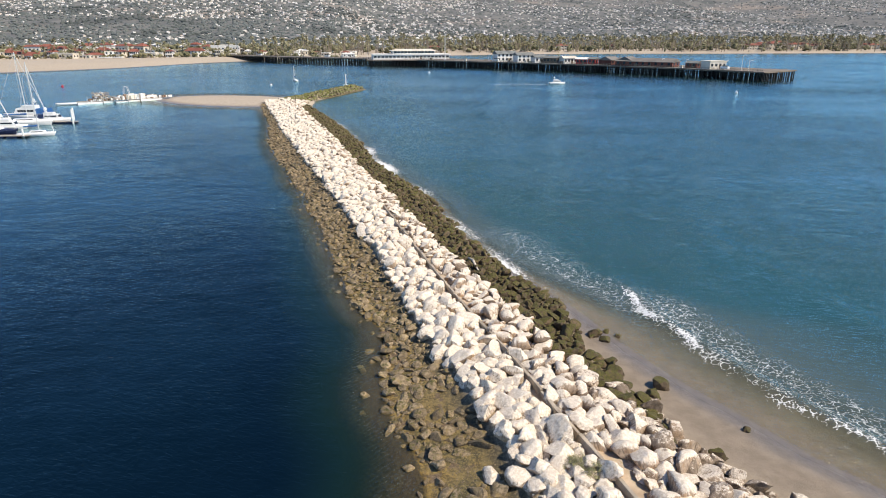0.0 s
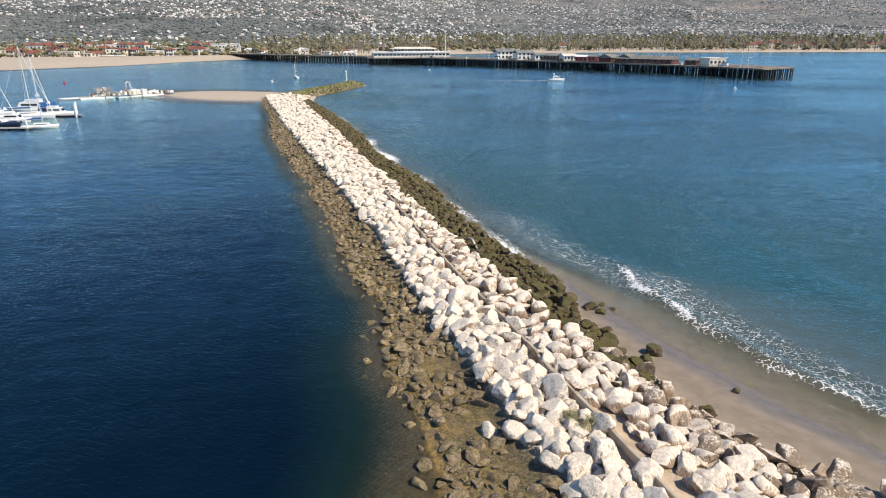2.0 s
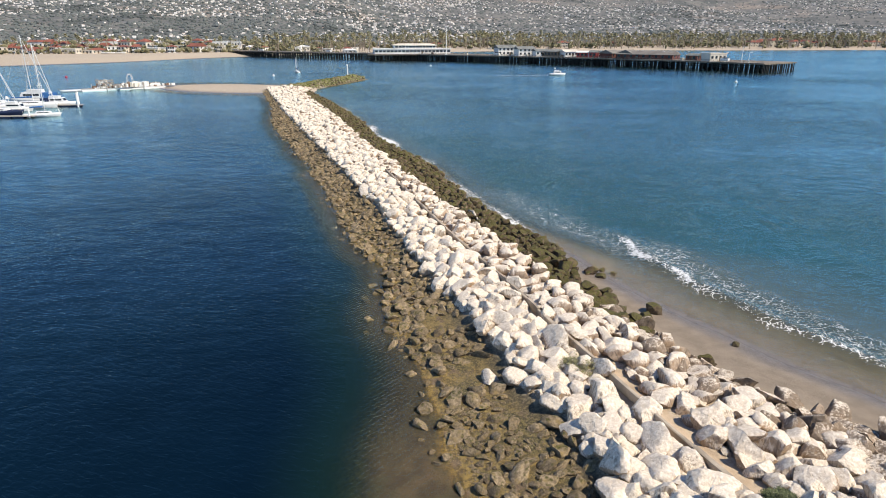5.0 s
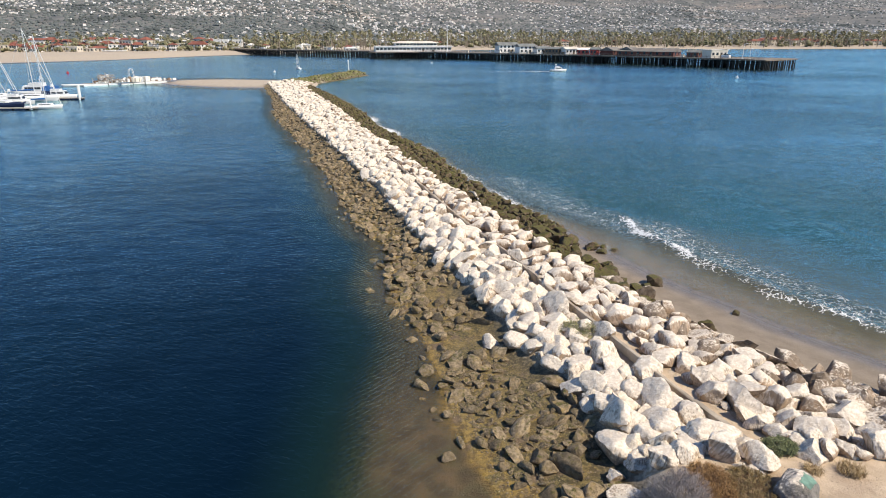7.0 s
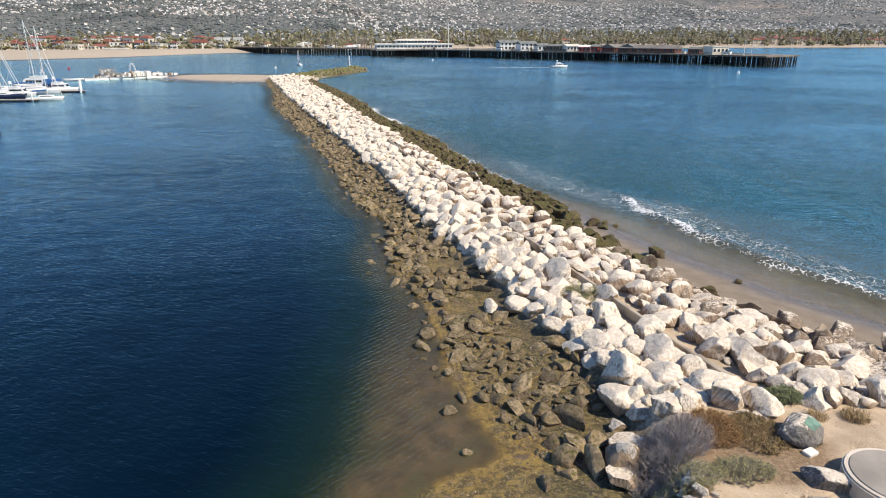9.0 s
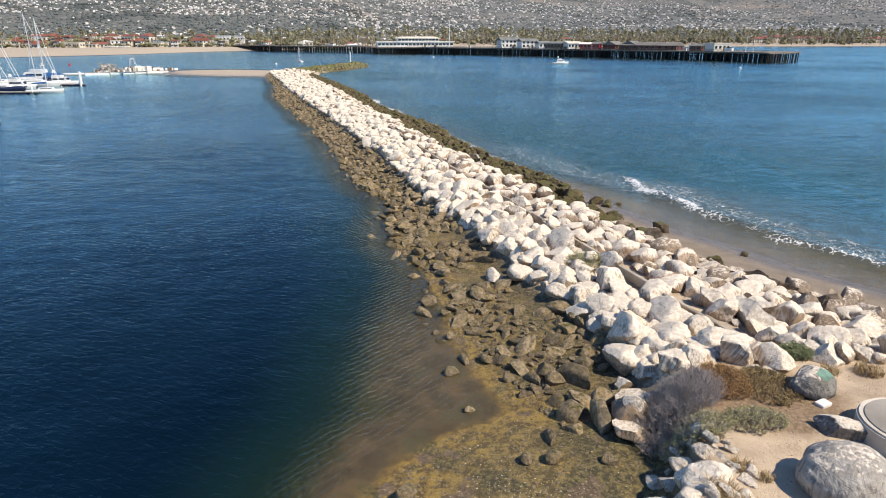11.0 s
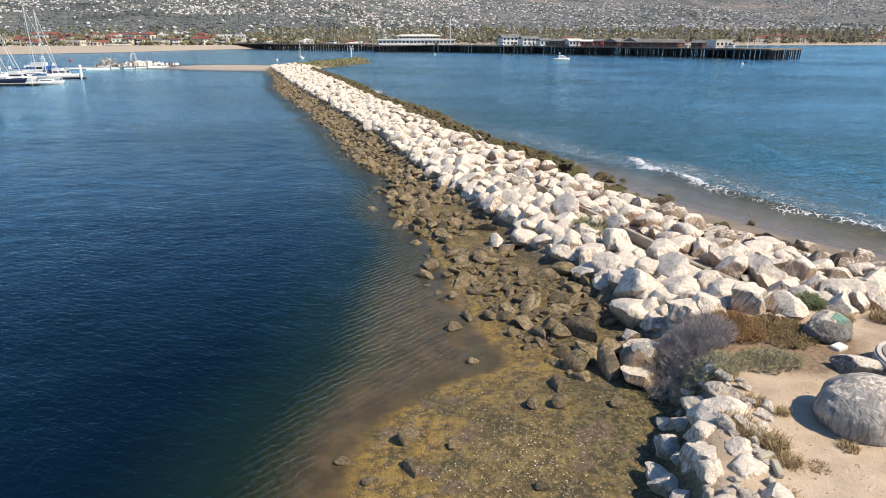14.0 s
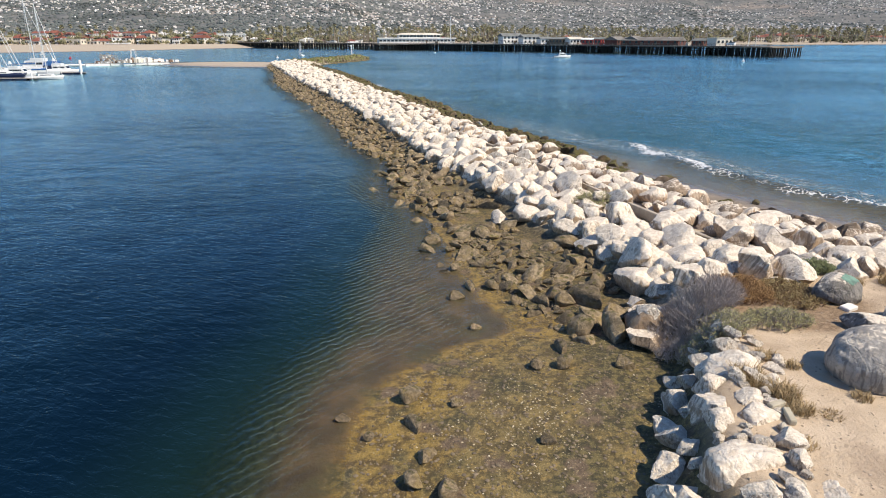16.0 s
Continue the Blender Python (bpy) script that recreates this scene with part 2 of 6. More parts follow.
def land(x, y):
    """Height of the ground: bed, beach, core of the breakwater, shore and hills."""
    x, y = np.asarray(x, dtype=float), np.asarray(y, dtype=float)
    n1, n2 = wobble(x, y, 3.0, 1), wobble(x, y, 14.0, 2)
    # bed on the harbour side, with its tidal flat
    sl = x - line(Y_FLAT, y)
    shelf, off = 1 - smooth(y, 19, 30), np.maximum(-sl, 0)
    brink = np.maximum(line(Y_SHELF, y) - x, 0)
    fall = shelf * (0.065 * off + 0.27 * brink) + (1 - shelf) * off * 0.27
    zl = np.where(sl < 0, np.maximum(-fall, -4.0), np.minimum(sl * 0.075, 0.45)) + n1 * 0.02
    # bed and beach on the sea side
    sr = line(Y_BEACH, y) - x
    zr = np.where(sr < 0, np.maximum(sr * (0.13 + 0.3 * smooth(y, 42, 60)), -5.0), np.minimum(sr * 0.085, 0.75)) + n2 * 0.03
    rl, wlx, st, wr, rr = (line(t, y) for t in (Y_RL, Y_WL, Y_ST, Y_WR, Y_RR))
    wlx = wlx + 0.4
    core = np.full_like(x, -9.0)
    for xa, za, xb, zb in ((rl - 0.6, -0.35 + 0 * x, rl + 0.3, 0.05 + 0 * x), (rl + 0.3, 0.05 + 0 * x, wlx - 0.7, 0.32 + 0 * x),
                           (wlx - 0.7, 0.32 + 0 * x, wlx + 0.5, 0.85 + 0 * x), (wlx + 0.5, 0.85 + 0 * x, st, 1.38 + 0 * x),
                           (st, 1.38 + 0 * x, wr, 1.12 + 0 * x), (wr, 1.12 + 0 * x, rr - 0.4, 0.50 + 0 * x),
                           (rr - 0.4, 0.50 + 0 * x, rr + 0.6, -0.3 + 0 * x)):
        k = (x - xa) / (xb - xa)
        core = np.where((k >= 0) & (k <= 1), za + (zb - za) * k, core)
    core = np.where((y > 214) | (y < 8), -9.0, core)
    z = np.where(x < st, zl, zr)
    z = np.maximum(z - 5 * smooth(y, 206, 222), core)
    # terrace at the root
    wall = line(Y_WALL, y)
    z_ter = 1.80 + n2 * 0.04
    f = smooth(x, wall + 0.2, wall + 1.6) * (1 - smooth(y, 14.0, 17.5)) * (1 - smooth(x, 15.5, 21.0))
    z = np.where(y < 18, z * (1 - f) + z_ter * f, z)
    # dogleg and sand spit at the end
    s, c = tip_axis(x, y)
    hump = (1.5 - 0.065 * c * c) * smooth(s, -0.12, 0.0) * (1 - smooth(s, 1.0, 1.06))
    z = np.maximum(z, np.where((s > -0.12) & (s < 1.06) & (np.abs(c) < 7), hump, -9.0))
    ex, ey = (x + 74) / 31, (y - 222 - (x + 74) * -0.28) / 19
    spit = 0.75 * (1 - ex * ex - ey * ey)
    z = np.maximum(z, np.where(x < -44, np.clip(spit, -4, 0.5), -9.0))
    # far shore
    shore = shore_y(x)
    d = y - shore
    zs = np.where(d < 0, np.maximum(d * 0.03, -5), np.minimum(d * 0.06, 3.2))
    rise = np.maximum(d - 200, 0)
    up = np.maximum(d - 700, 0)
    hills = rise * 0.012 + up * 0.062 + (up / 1000) ** 2 * 12 + smooth(up, 1900, 3400) * 120
    hills = hills + smooth(up, 60, 1000) * (wobble(x, y, 900, 5) * 42 + wobble(x, y, 330, 6) * 15 + wobble(x, y, 120, 7) * 3)
    hills = hills + smooth(up, 0, 1100) * 50 * np.exp(-((x + 650) / 900) ** 2)
    return np.maximum(z, np.where(d > -160, zs, -9) + np.maximum(hills, 0))


def shore_y(x):
    """The far waterline."""
    return np.interp(x, (-3000, -273, -231, -203, -163, -120, 60, 210, 365, 572, 3000), (60, 390, 445, 526, 586, 640, 760, 800, 806, 830, 1300))


def part(name, bm, material, parent=None, label="", smooth_faces=False):
    """Links a bmesh as one mesh object, under a thing or a part."""
    me = bpy.data.meshes.new(name)
    bm.to_mesh(me)
    bm.free()
    me.materials.append(material)
    if smooth_faces:
        me.shade_smooth()
    ob = new(name, me)
    ob.parent = parent
    if label:
        ob["label"] = label
    return ob


def sheet(name, xs, ys, height, material, keep=None, attrs=None):
    """A grid of uneven spacing as one mesh."""
    X, Y = np.meshgrid(xs, ys)
    Z = height(X, Y)
    nx, ny = len(xs), len(ys)
    idx = np.arange(nx * ny).reshape(ny, nx)
    quads = np.stack([idx[:-1, :-1], idx[:-1, 1:], idx[1:, 1:], idx[1:, :-1]], -1).reshape(-1, 4)
    if keep is not None:
        ok = keep(X, Y).ravel()
        quads = quads[ok[quads].any(1)]
    me = bpy.data.meshes.new(name)
    me.from_pydata(np.stack([X, Y, Z], -1).reshape(-1, 3).tolist(), [], quads.tolist())
    for key, fn in (attrs or {}).items():
        me.attributes.new(key, "FLOAT", "POINT").data.foreach_set("value", fn(X, Y).ravel().astype(np.float32))
    me.materials.append(material)
    me.shade_smooth()
    return new(name, me)


def steps(*runs):
    """Grid lines: (from, to, step) one after another."""
    out = []
    for a, b, s in runs:
        out += list(np.arange(a, b - 1e-6, s))
    return np.array(out + [runs[-1][1]])


XS = steps((-3400, -1000, 80), (-1000, -400, 25), (-400, -130, 6), (-130, -70, 2.5), (-70, -14, 1.0), (-14, 30, 0.4), (30, 60, 1.5), (60, 240, 6),
           (240, 800, 20), (800, 4200, 80))
YS = steps((-400, -20, 20), (-20, 0, 2), (0, 50, 0.4), (50, 120, 0.9), (120, 290, 1.6), (290, 560, 6), (560, 1000, 10), (1000, 4700, 50))

# ground material: sand, tidal flat with weed and shells, dirt, dry scrub toned for haze
g = Mat("ground")
pos = g.coord("Position")
gx, gy, gz = g.axis(0), g.axis(1), g.axis(2)
n_big, n_med, n_fine, n_grit = g.noise(pos, 0.25, 4), g.noise(pos, 1.1, 5), g.noise(pos, 6, 5, 0.65), g.noise(pos, 30, 3, 0.7)
sand = g.mix(g.span(n_med, 0.3, 0.7), (0.205, 0.164, 0.120), (0.265, 0.214, 0.160))
# damp sand, its colour greyed and lifted to include a sky sheen
wet = g.mix(g.span(n_med, 0.3, 0.7), (0.150, 0.130, 0.114), (0.190, 0.166, 0.145))
height_edge = g.math("ADD", gz, g.math("MULTIPLY", n_big, 0.12))
beach = g.mix(g.span(height_edge, 0.12, 0.30), wet, sand)
dry = g.mix(g.span(n_med, 0.3, 0.7), (0.37, 0.31, 0.235), (0.46, 0.39, 0.30))
beach = g.mix(g.span(height_edge, 0.42, 0.75), beach, g.mix(g.span(n_med, 0.3, 0.7), (0.285, 0.230, 0.168), (0.355, 0.292, 0.215)))
beach = g.mix(g.math("MULTIPLY", g.span(gy, 120.0, 180.0), g.span(height_edge, 0.10, 0.40)), beach, dry)
n_mid = g.noise(pos, 2.3, 6, 0.7)
n_patch = g.noise(pos, 0.55, 5, 0.6)
weedy = g.mix(g.span(n_mid, 0.40, 0.60), (0.095, 0.062, 0.020), (0.31, 0.205, 0.046))
olive_flat = g.mix(g.span(n_mid, 0.40, 0.62), (0.088, 0.064, 0.023), (0.245, 0.180, 0.064))
zone = g.math("ADD", g.math("ADD", gz, g.math("MULTIPLY", g.span(gy, 14.5, 18.5), 0.14)), g.math("MULTIPLY", g.math("SUBTRACT", n_patch, 0.5), 0.35))
flat = g.mix(g.span(zone, 0.10, 0.24), weedy, olive_flat)
flat = g.mix(g.math("MULTIPLY", g.span(n_fine, 0.54, 0.62), 0.8), flat, (0.33, 0.225, 0.068))
olive = g.mix(g.span(n_fine, 0.42, 0.60), (0.050, 0.043, 0.018), (0.175, 0.138, 0.050))
flat = g.mix(g.span(g.math("ADD", n_patch, g.math("MULTIPLY", g.span(gx, 1.5, 5.5), 0.10)), 0.50, 0.60), flat, olive)
mud = g.mix(g.span(n_fine, 0.4, 0.65), (0.12, 0.082, 0.05), (0.20, 0.14, 0.085))
flat = g.mix(g.span(g.noise(pos, 0.8, 4), 0.56, 0.64), flat, mud)
shell = g.voronoi(pos, 7.0)
flat = g.mix(g.math("MULTIPLY", g.span(shell, 0.16, 0.10), g.span(n_med, 0.5, 0.6)), flat, (0.50, 0.45, 0.33))
bed = g.mix(g.span(n_med, 0.35, 0.65), (0.052, 0.039, 0.022), (0.100, 0.073, 0.041))
bed = g.mix(g.math("MULTIPLY", g.span(n_patch, 0.52, 0.62), 0.7), bed, (0.05, 0.05, 0.026))
bed = g.mix(g.span(gz, -0.22, -0.50), bed, g.mix(g.span(n_fine, 0.38, 0.62), (0.026, 0.030, 0.012), (0.075, 0.078, 0.034)))
bed = g.mix(g.math("MULTIPLY", g.span(gy, 16.0, 23.0), 0.85), bed, g.mix(g.span(n_fine, 0.4, 0.62), (0.022, 0.020, 0.010), (0.075, 0.058, 0.030)))
flat = g.mix(g.math("MULTIPLY", g.span(n_grit, 0.52, 0.62), 0.6), flat, (0.05, 0.04, 0.018))
flat = g.mix(g.math("MULTIPLY", g.span(g.noise(pos, 17, 3, 0.6), 0.62, 0.68), 0.7), flat, (0.42, 0.33, 0.18))
flat = g.mix(g.span(g.math("ADD", gz, g.math("MULTIPLY", g.math("SUBTRACT", n_med, 0.5), 0.06)), -0.045, 0.015), bed, flat)
dirt = g.mix(g.span(n_med, 0.3, 0.7), (0.47, 0.36, 0.245), (0.62, 0.495, 0.355))
dirt = g.mix(g.math("MULTIPLY", g.span(n_grit, 0.55, 0.75), 0.4), dirt, (0.25, 0.18, 0.13))
dirt = g.mix(g.math("MULTIPLY", g.span(n_big, 0.5, 0.62), 0.5), dirt, (0.30, 0.22, 0.155))
litter = g.math("ADD", g.attr("litter"), g.math("MULTIPLY", g.math("SUBTRACT", n_med, 0.5), 0.5))
dirt = g.mix(g.math("MULTIPLY", g.span(litter, 0.28, 0.55), 0.9), dirt, g.mix(g.span(n_fine, 0.35, 0.65), (0.15, 0.095, 0.05), (0.29, 0.20, 0.12)))
on_left = g.attr("harbour_side")
col = g.mix(on_left, beach, flat)
col = g.mix(g.attr("terrace"), col, dirt)
rubble = g.mix(g.span(n_fine, 0.4, 0.65), (0.06, 0.05, 0.030), (0.17, 0.135, 0.07))
rubble = g.mix(g.attr("pale_rubble"), rubble, g.mix(g.span(n_fine, 0.38, 0.62), (0.34, 0.27, 0.19), (0.60, 0.51, 0.40)))
col = g.mix(g.attr("rubble"), col, rubble)
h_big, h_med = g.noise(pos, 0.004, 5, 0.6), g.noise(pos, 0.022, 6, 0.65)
# grey hill tone, lifted so the colour carries distance haze
hazy_scrub = g.mix(g.span(h_med, 0.40, 0.60), (0.112, 0.116, 0.112), (0.170, 0.166, 0.152))
hazy_scrub = g.mix(g.math("MULTIPLY", g.span(g.noise(pos, 0.006, 4, 0.6), 0.50, 0.62), 0.7), hazy_scrub, (0.060, 0.070, 0.068))
hazy_scrub = g.mix(g.math("MULTIPLY", g.span(h_big, 0.54, 0.66), 0.6), hazy_scrub, (0.30, 0.245, 0.20))
col = g.mix(g.span(gz, 3.6, 6.0), col, hazy_scrub)
g.bump(g.math("ADD", n_fine, g.math("MULTIPLY", n_grit, 0.5)), 0.8, 0.08)
rough_g = g.mix(on_left, g.ramp(height_edge, (0.12, 0.26), (0.34, 0.9)), 0.75)
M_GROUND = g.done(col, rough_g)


def a_left(x, y):
    return 1 - smooth(x - line(Y_ST, y), -0.5, 0.5) * (y < 215)


def a_terrace(x, y):
    w = line(Y_WALL, y)
    off = x - line(Y_ST, y)
    trod = smooth(off, -1.1, -0.7) * (1 - smooth(off, 1.0, 1.5)) * (1 - smooth(y, 50, 62)) * (y > 12)
    return np.maximum(trod, 0) + (1 - np.maximum(trod, 0)) * smooth(x, w + 0.9, w + 1.6) * (1 - smooth(y, 15.5, 19)) * (1 - smooth(x, 16.0, 20.5))


def a_rubble(x, y):
    a = smooth(x, line(Y_WL, y) - 1.2, line(Y_WL, y)) * (1 - smooth(x, line(Y_RR, y) - 1.2, line(Y_RR, y) - 0.2)) * (y > 13) * (y < 214)
    a = np.maximum(a, smooth(x, line(Y_RL, y), line(Y_RL, y) + 0.6) * (x < line(Y_ST, y)) * smooth(y, 62, 80) * (y < 214))
    s, c = tip_axis(x, y)
    return np.maximum(a, (s > 0) * (s < 1.05) * (np.abs(c) < 4.5)) * (1 - a_terrace(x, y))


def a_pale(x, y):
    return smooth(x, line(Y_WL, y) + 0.2, line(Y_WL, y) + 0.9) * (1 - smooth(x, line(Y_WR, y) - 1.5, line(Y_WR, y) - 0.3))


ground = sheet("ground", XS, YS, land, M_GROUND, attrs={"harbour_side": lambda x, y: np.where((x < -43) & (y > 185), 0.0, np.where(y > 300, 0.0, a_left(x, y))),
                                                       "terrace": a_terrace, "rubble": a_rubble, "pale_rubble": a_pale, "litter": lambda x, y: np.exp(-((x - 10.1) / 2.4) ** 2 - ((y - 12.3) / 2.0) ** 2)})
tagged(ground, "sand, tidal flat, dirt terrace and dry hills", "ground", kind="structure")

# ---- water ----
WAVE = ((24.0, 26.0), (28, 23.5), (33, 20.8), (38.5, 18.4), (44.5, 16.4), (54, 15.4), (66, 13.6))


def breaker(x, y):
    """Distance seaward of the breaking wave's front, and how strong it is there."""
    return x - line(WAVE, y), smooth(y, 21, 29) * (1 - smooth(y, 46, 57))


def water_z(x, y):
    d, k = breaker(x, y)
    sea = (x > line(Y_ST, y))
    swell = 0.05 * wobble(x * 0.6 + y * 0.3, y, 9, 12) * smooth(d, 6, 25) * sea
    crest = 0.42 * k * np.exp(-((d - 1.3) / 1.0) ** 2) + 0.12 * k * np.exp(-((d - 4.5) / 2.4) ** 2)
    wave2 = 0.28 * np.exp(-((d - 17) / 2.2) ** 2) * smooth(y, 20, 32) * (1 - smooth(y, 60, 85))
    return np.where(sea, crest + swell + wave2, 0.0)


def a_foam(x, y):
    d, k = breaker(x, y)
    front = np.exp(-((d - 0.9 - 0.5 * np.sin(y * 0.7) * np.sin(y * 0.23 + 1)) / 0.5) ** 2) * k * (0.44 + 0.22 * smooth(y, 35, 41) + 0.20 * np.sin(y * 1.1) * np.sin(y * 0.43 + 2) + 0.12 * np.sin(y * 0.29))
    trail = smooth(d, 0.2, 1.2) * (1 - smooth(d, 2.5, 9.5)) * k * 0.29
    wash = np.exp(-((d + 0.4) / 0.9) ** 2) * 0.2 * k
    rocks = np.exp(-((x - line(Y_RR, y) - 0.9 - 0.5 * np.sin(y * 0.31)) / 1.5) ** 2) * smooth(y, 48, 58) * (0.44 + 0.26 * np.sin(y * 0.11 + 2) + 0.24 * np.sin(y * 0.37)) * (1 - smooth(y, 150, 185))
    lace = 0.235 * np.exp(-((x - line(Y_BEACH, y) - 5.5) / 5.0) ** 2) * smooth(y, 20, 36) * (1 - smooth(y, 66, 80))
    off = np.exp(-((x + 36.5) / 3) ** 2 - ((y - 272) / 4) ** 2) * 0.8
    bar = np.exp(-((y - 262 + 0.1 * (x + 70)) / 2.0) ** 2) * (x < -58) * (x > -100) * 0.22
    return np.maximum.reduce([front, trail, wash, rocks, lace, off, bar]) * np.where(y < 200, x > line(Y_ST, y), 1)


w = Mat("sea_water")
wp = w.coord("Position")
depth = w.attr("depth")
foam = w.attr("foam")
side = w.attr("harbour_side")
deep_h = w.mix(w.span(w.noise(wp, 0.03, 3), 0.35, 0.65), (0.0009, 0.0055, 0.0125), (0.0015, 0.0095, 0.0210))
deep_s = w.mix(w.span(w.noise(wp, 0.025, 3), 0.35, 0.65), (0.0105, 0.0435, 0.0580), (0.0155, 0.0600, 0.0740))
deep_s = w.mix(w.attr("silt"), w.mix(w.span(w.noise(wp, 0.025, 3), 0.35, 0.65), (0.0080, 0.0355, 0.0485), (0.0115, 0.0470, 0.0610)), (0.0210, 0.0670, 0.0760))
shoal = w.mix(w.span(depth, 0.4, 3.4), (0.070, 0.086, 0.076), deep_s)
deep_h = w.mix(w.span(depth, 0.5, 2.2), (0.006, 0.019, 0.017), deep_h)
deep = w.mix(side, shoal, deep_h)
mp = w.n("Mapping")
mp.inputs["Scale"].default_value = (0.8, 1.2, 1)
mp.inputs["Rotation"].default_value = (0, 0, radians(28))
w.link(wp, mp.inputs["Vector"])
turn = w.n("Mapping")
turn.inputs["Rotation"].default_value = (0, 0, radians(24))
w.link(wp, turn.inputs["Vector"])
fine = w.n("Mapping")
fine.inputs["Scale"].default_value = (0.75, 1.7, 1)
w.link(turn.outputs[0], fine.inputs["Vector"])
ripple = w.noise(fine.outputs[0], 2.4, 3, 0.6, 0.7)
chop = w.noise(mp.outputs[0], 0.55, 4, 0.55, 0.4)
gust = w.span(w.noise(wp, 0.018, 4, 0.6), 0.32, 0.68)
bh = w.math("ADD", w.math("MULTIPLY", ripple, 0.55), w.math("MULTIPLY", chop, 0.8))
bh = w.math("ADD", bh, w.math("MULTIPLY", w.noise(mp.outputs[0], 0.13, 3, 0.5, 0.3), 1.5))
bh = w.math("MULTIPLY", bh, w.math("ADD", w.math("MULTIPLY", gust, 0.6), 0.5))
bh = w.math("MULTIPLY", bh, w.math("SUBTRACT", 1.0, w.math("MULTIPLY", side, 0.48)))
shore_turn = w.n("Mapping")
shore_turn.inputs["Rotation"].default_value = (0, 0, radians(42))
w.link(wp, shore_turn.inputs["Vector"])
lapping = w.n("TexWave", Scale=1.05, Distortion=5.0, Detail=2.0)
lapping.inputs["Detail Scale"].default_value = 1.6
w.link(shore_turn.outputs[0], lapping.inputs["Vector"])
lap = lapping.outputs[1]
bh = w.math("ADD", bh, w.math("MULTIPLY", w.math("MULTIPLY", lap, 0.19), w.math("MULTIPLY", w.math("MULTIPLY", w.span(depth, 0.95, 0.35), w.span(depth, 0.02, 0.16)), side)))
warp = w.n("VectorMath")
wn2 = w.n("TexNoise", Scale=0.9, Detail=3.0)
w.link(wp, wn2.inputs["Vector"])
w.link(wp, warp.inputs[0])
w.link(wn2.outputs["Color"], warp.inputs[1])
cell = w.voronoi(warp.outputs[0], 2.0, "DISTANCE_TO_EDGE")
cell2 = w.voronoi(warp.outputs[0], 5.0, "DISTANCE_TO_EDGE")
web = w.math("ADD", w.math("MULTIPLY", w.span(cell, 0.14, 0.0), 0.36), w.math("MULTIPLY", w.span(cell2, 0.25, 0.0), 0.25))
web = w.math("ADD", web, w.math("MULTIPLY", w.noise(wp, 0.9, 6, 0.7), 0.72))
cover = w.math("ADD", web, w.math("MULTIPLY", foam, 1.25))
fm = w.math("MULTIPLY", w.math("MULTIPLY", w.span(cover, 0.98, 1.42), w.span(foam, 0.03, 0.25)), 0.9)
nb = w.n("Bump", Strength=1.0, Distance=0.2)
w.link(bh, nb.inputs["Height"])
M_WATER = w.m
dif = w.n("BsdfDiffuse")
w.link(w.mix(fm, deep, (0.80, 0.82, 0.83)), dif.inputs[0])
clear = w.n("BsdfRefraction", IOR=1.2, Roughness=0.0)
w.link(w.mix(w.span(depth, 0.02, 1.0), (0.88, 0.88, 0.80), (0.17, 0.30, 0.23)), clear.inputs[0])
w.link(nb.outputs[0], clear.inputs["Normal"])
gl = w.n("BsdfGlossy", Roughness=0.15)
gl.inputs[0].default_value = (0.67, 0.93, 0.985, 1)
w.link(nb.outputs[0], gl.inputs["Normal"])
fr = w.n("Fresnel", IOR=1.27)
w.link(nb.outputs[0], fr.inputs["Normal"])
band = w.n("Mapping")
band.inputs["Scale"].default_value = (0.35, 1.0, 1)
band.inputs["Rotation"].default_value = (0, 0, radians(-14))
w.link(wp, band.inputs["Vector"])
slick = w.math("ADD", w.math("MULTIPLY", w.noise(band.outputs[0], 0.035, 4, 0.6), 0.7), w.math("MULTIPLY", w.noise(mp.outputs[0], 0.5, 5, 0.7, 0.5), 0.75))
slick = w.math("ADD", w.math("MULTIPLY", w.span(slick, 0.45, 1.0), 0.6), 0.75)
comb = w.n("Mapping")
comb.inputs["Scale"].default_value = (0.75, 1.3, 1)
comb.inputs["Rotation"].default_value = (0, 0, radians(-12))
w.link(wp, comb.inputs["Vector"])
crests = w.math("ADD", w.math("MULTIPLY", w.span(w.noise(comb.outputs[0], 1.3, 3, 0.6, 0.5), 0.36, 0.64), 0.62), w.math("MULTIPLY", w.span(w.noise(comb.outputs[0], 0.42, 3, 0.6, 0.6), 0.36, 0.64), 0.38))
crests = w.math("ADD", w.math("MULTIPLY", crests, w.math("SUBTRACT", 0.62, w.math("MULTIPLY", side, 0.42))), w.math("ADD", 0.78, w.math("MULTIPLY", side, 0.05)))
slick = w.math("MULTIPLY", slick, crests)
rise = w.math("MULTIPLY", w.math("POWER", fr.outputs[0], 1.25), 1.75)
sheen = w.math("MULTIPLY", w.math("MULTIPLY", rise, slick, True), w.math("SUBTRACT", 1.0, fm))
opaque = w.n("MixShader")
w.link(sheen, opaque.inputs[0])
w.link(dif.outputs[0], opaque.inputs[1])
w.link(gl.outputs[0], opaque.inputs[2])
shallow = w.n("MixShader")
w.link(fr.outputs[0], shallow.inputs[0])
w.link(clear.outputs[0], shallow.inputs[1])
w.link(gl.outputs[0], shallow.inputs[2])
body = w.n("MixShader")
murk = w.math("MAXIMUM", w.span(depth, 0.10, 1.25), fm)
w.link(murk, body.inputs[0])
w.link(shallow.outputs[0], body.inputs[1])
w.link(opaque.outputs[0], body.inputs[2])
w.link(body.outputs[0], w.t.nodes["Material Output"].inputs["Surface"])

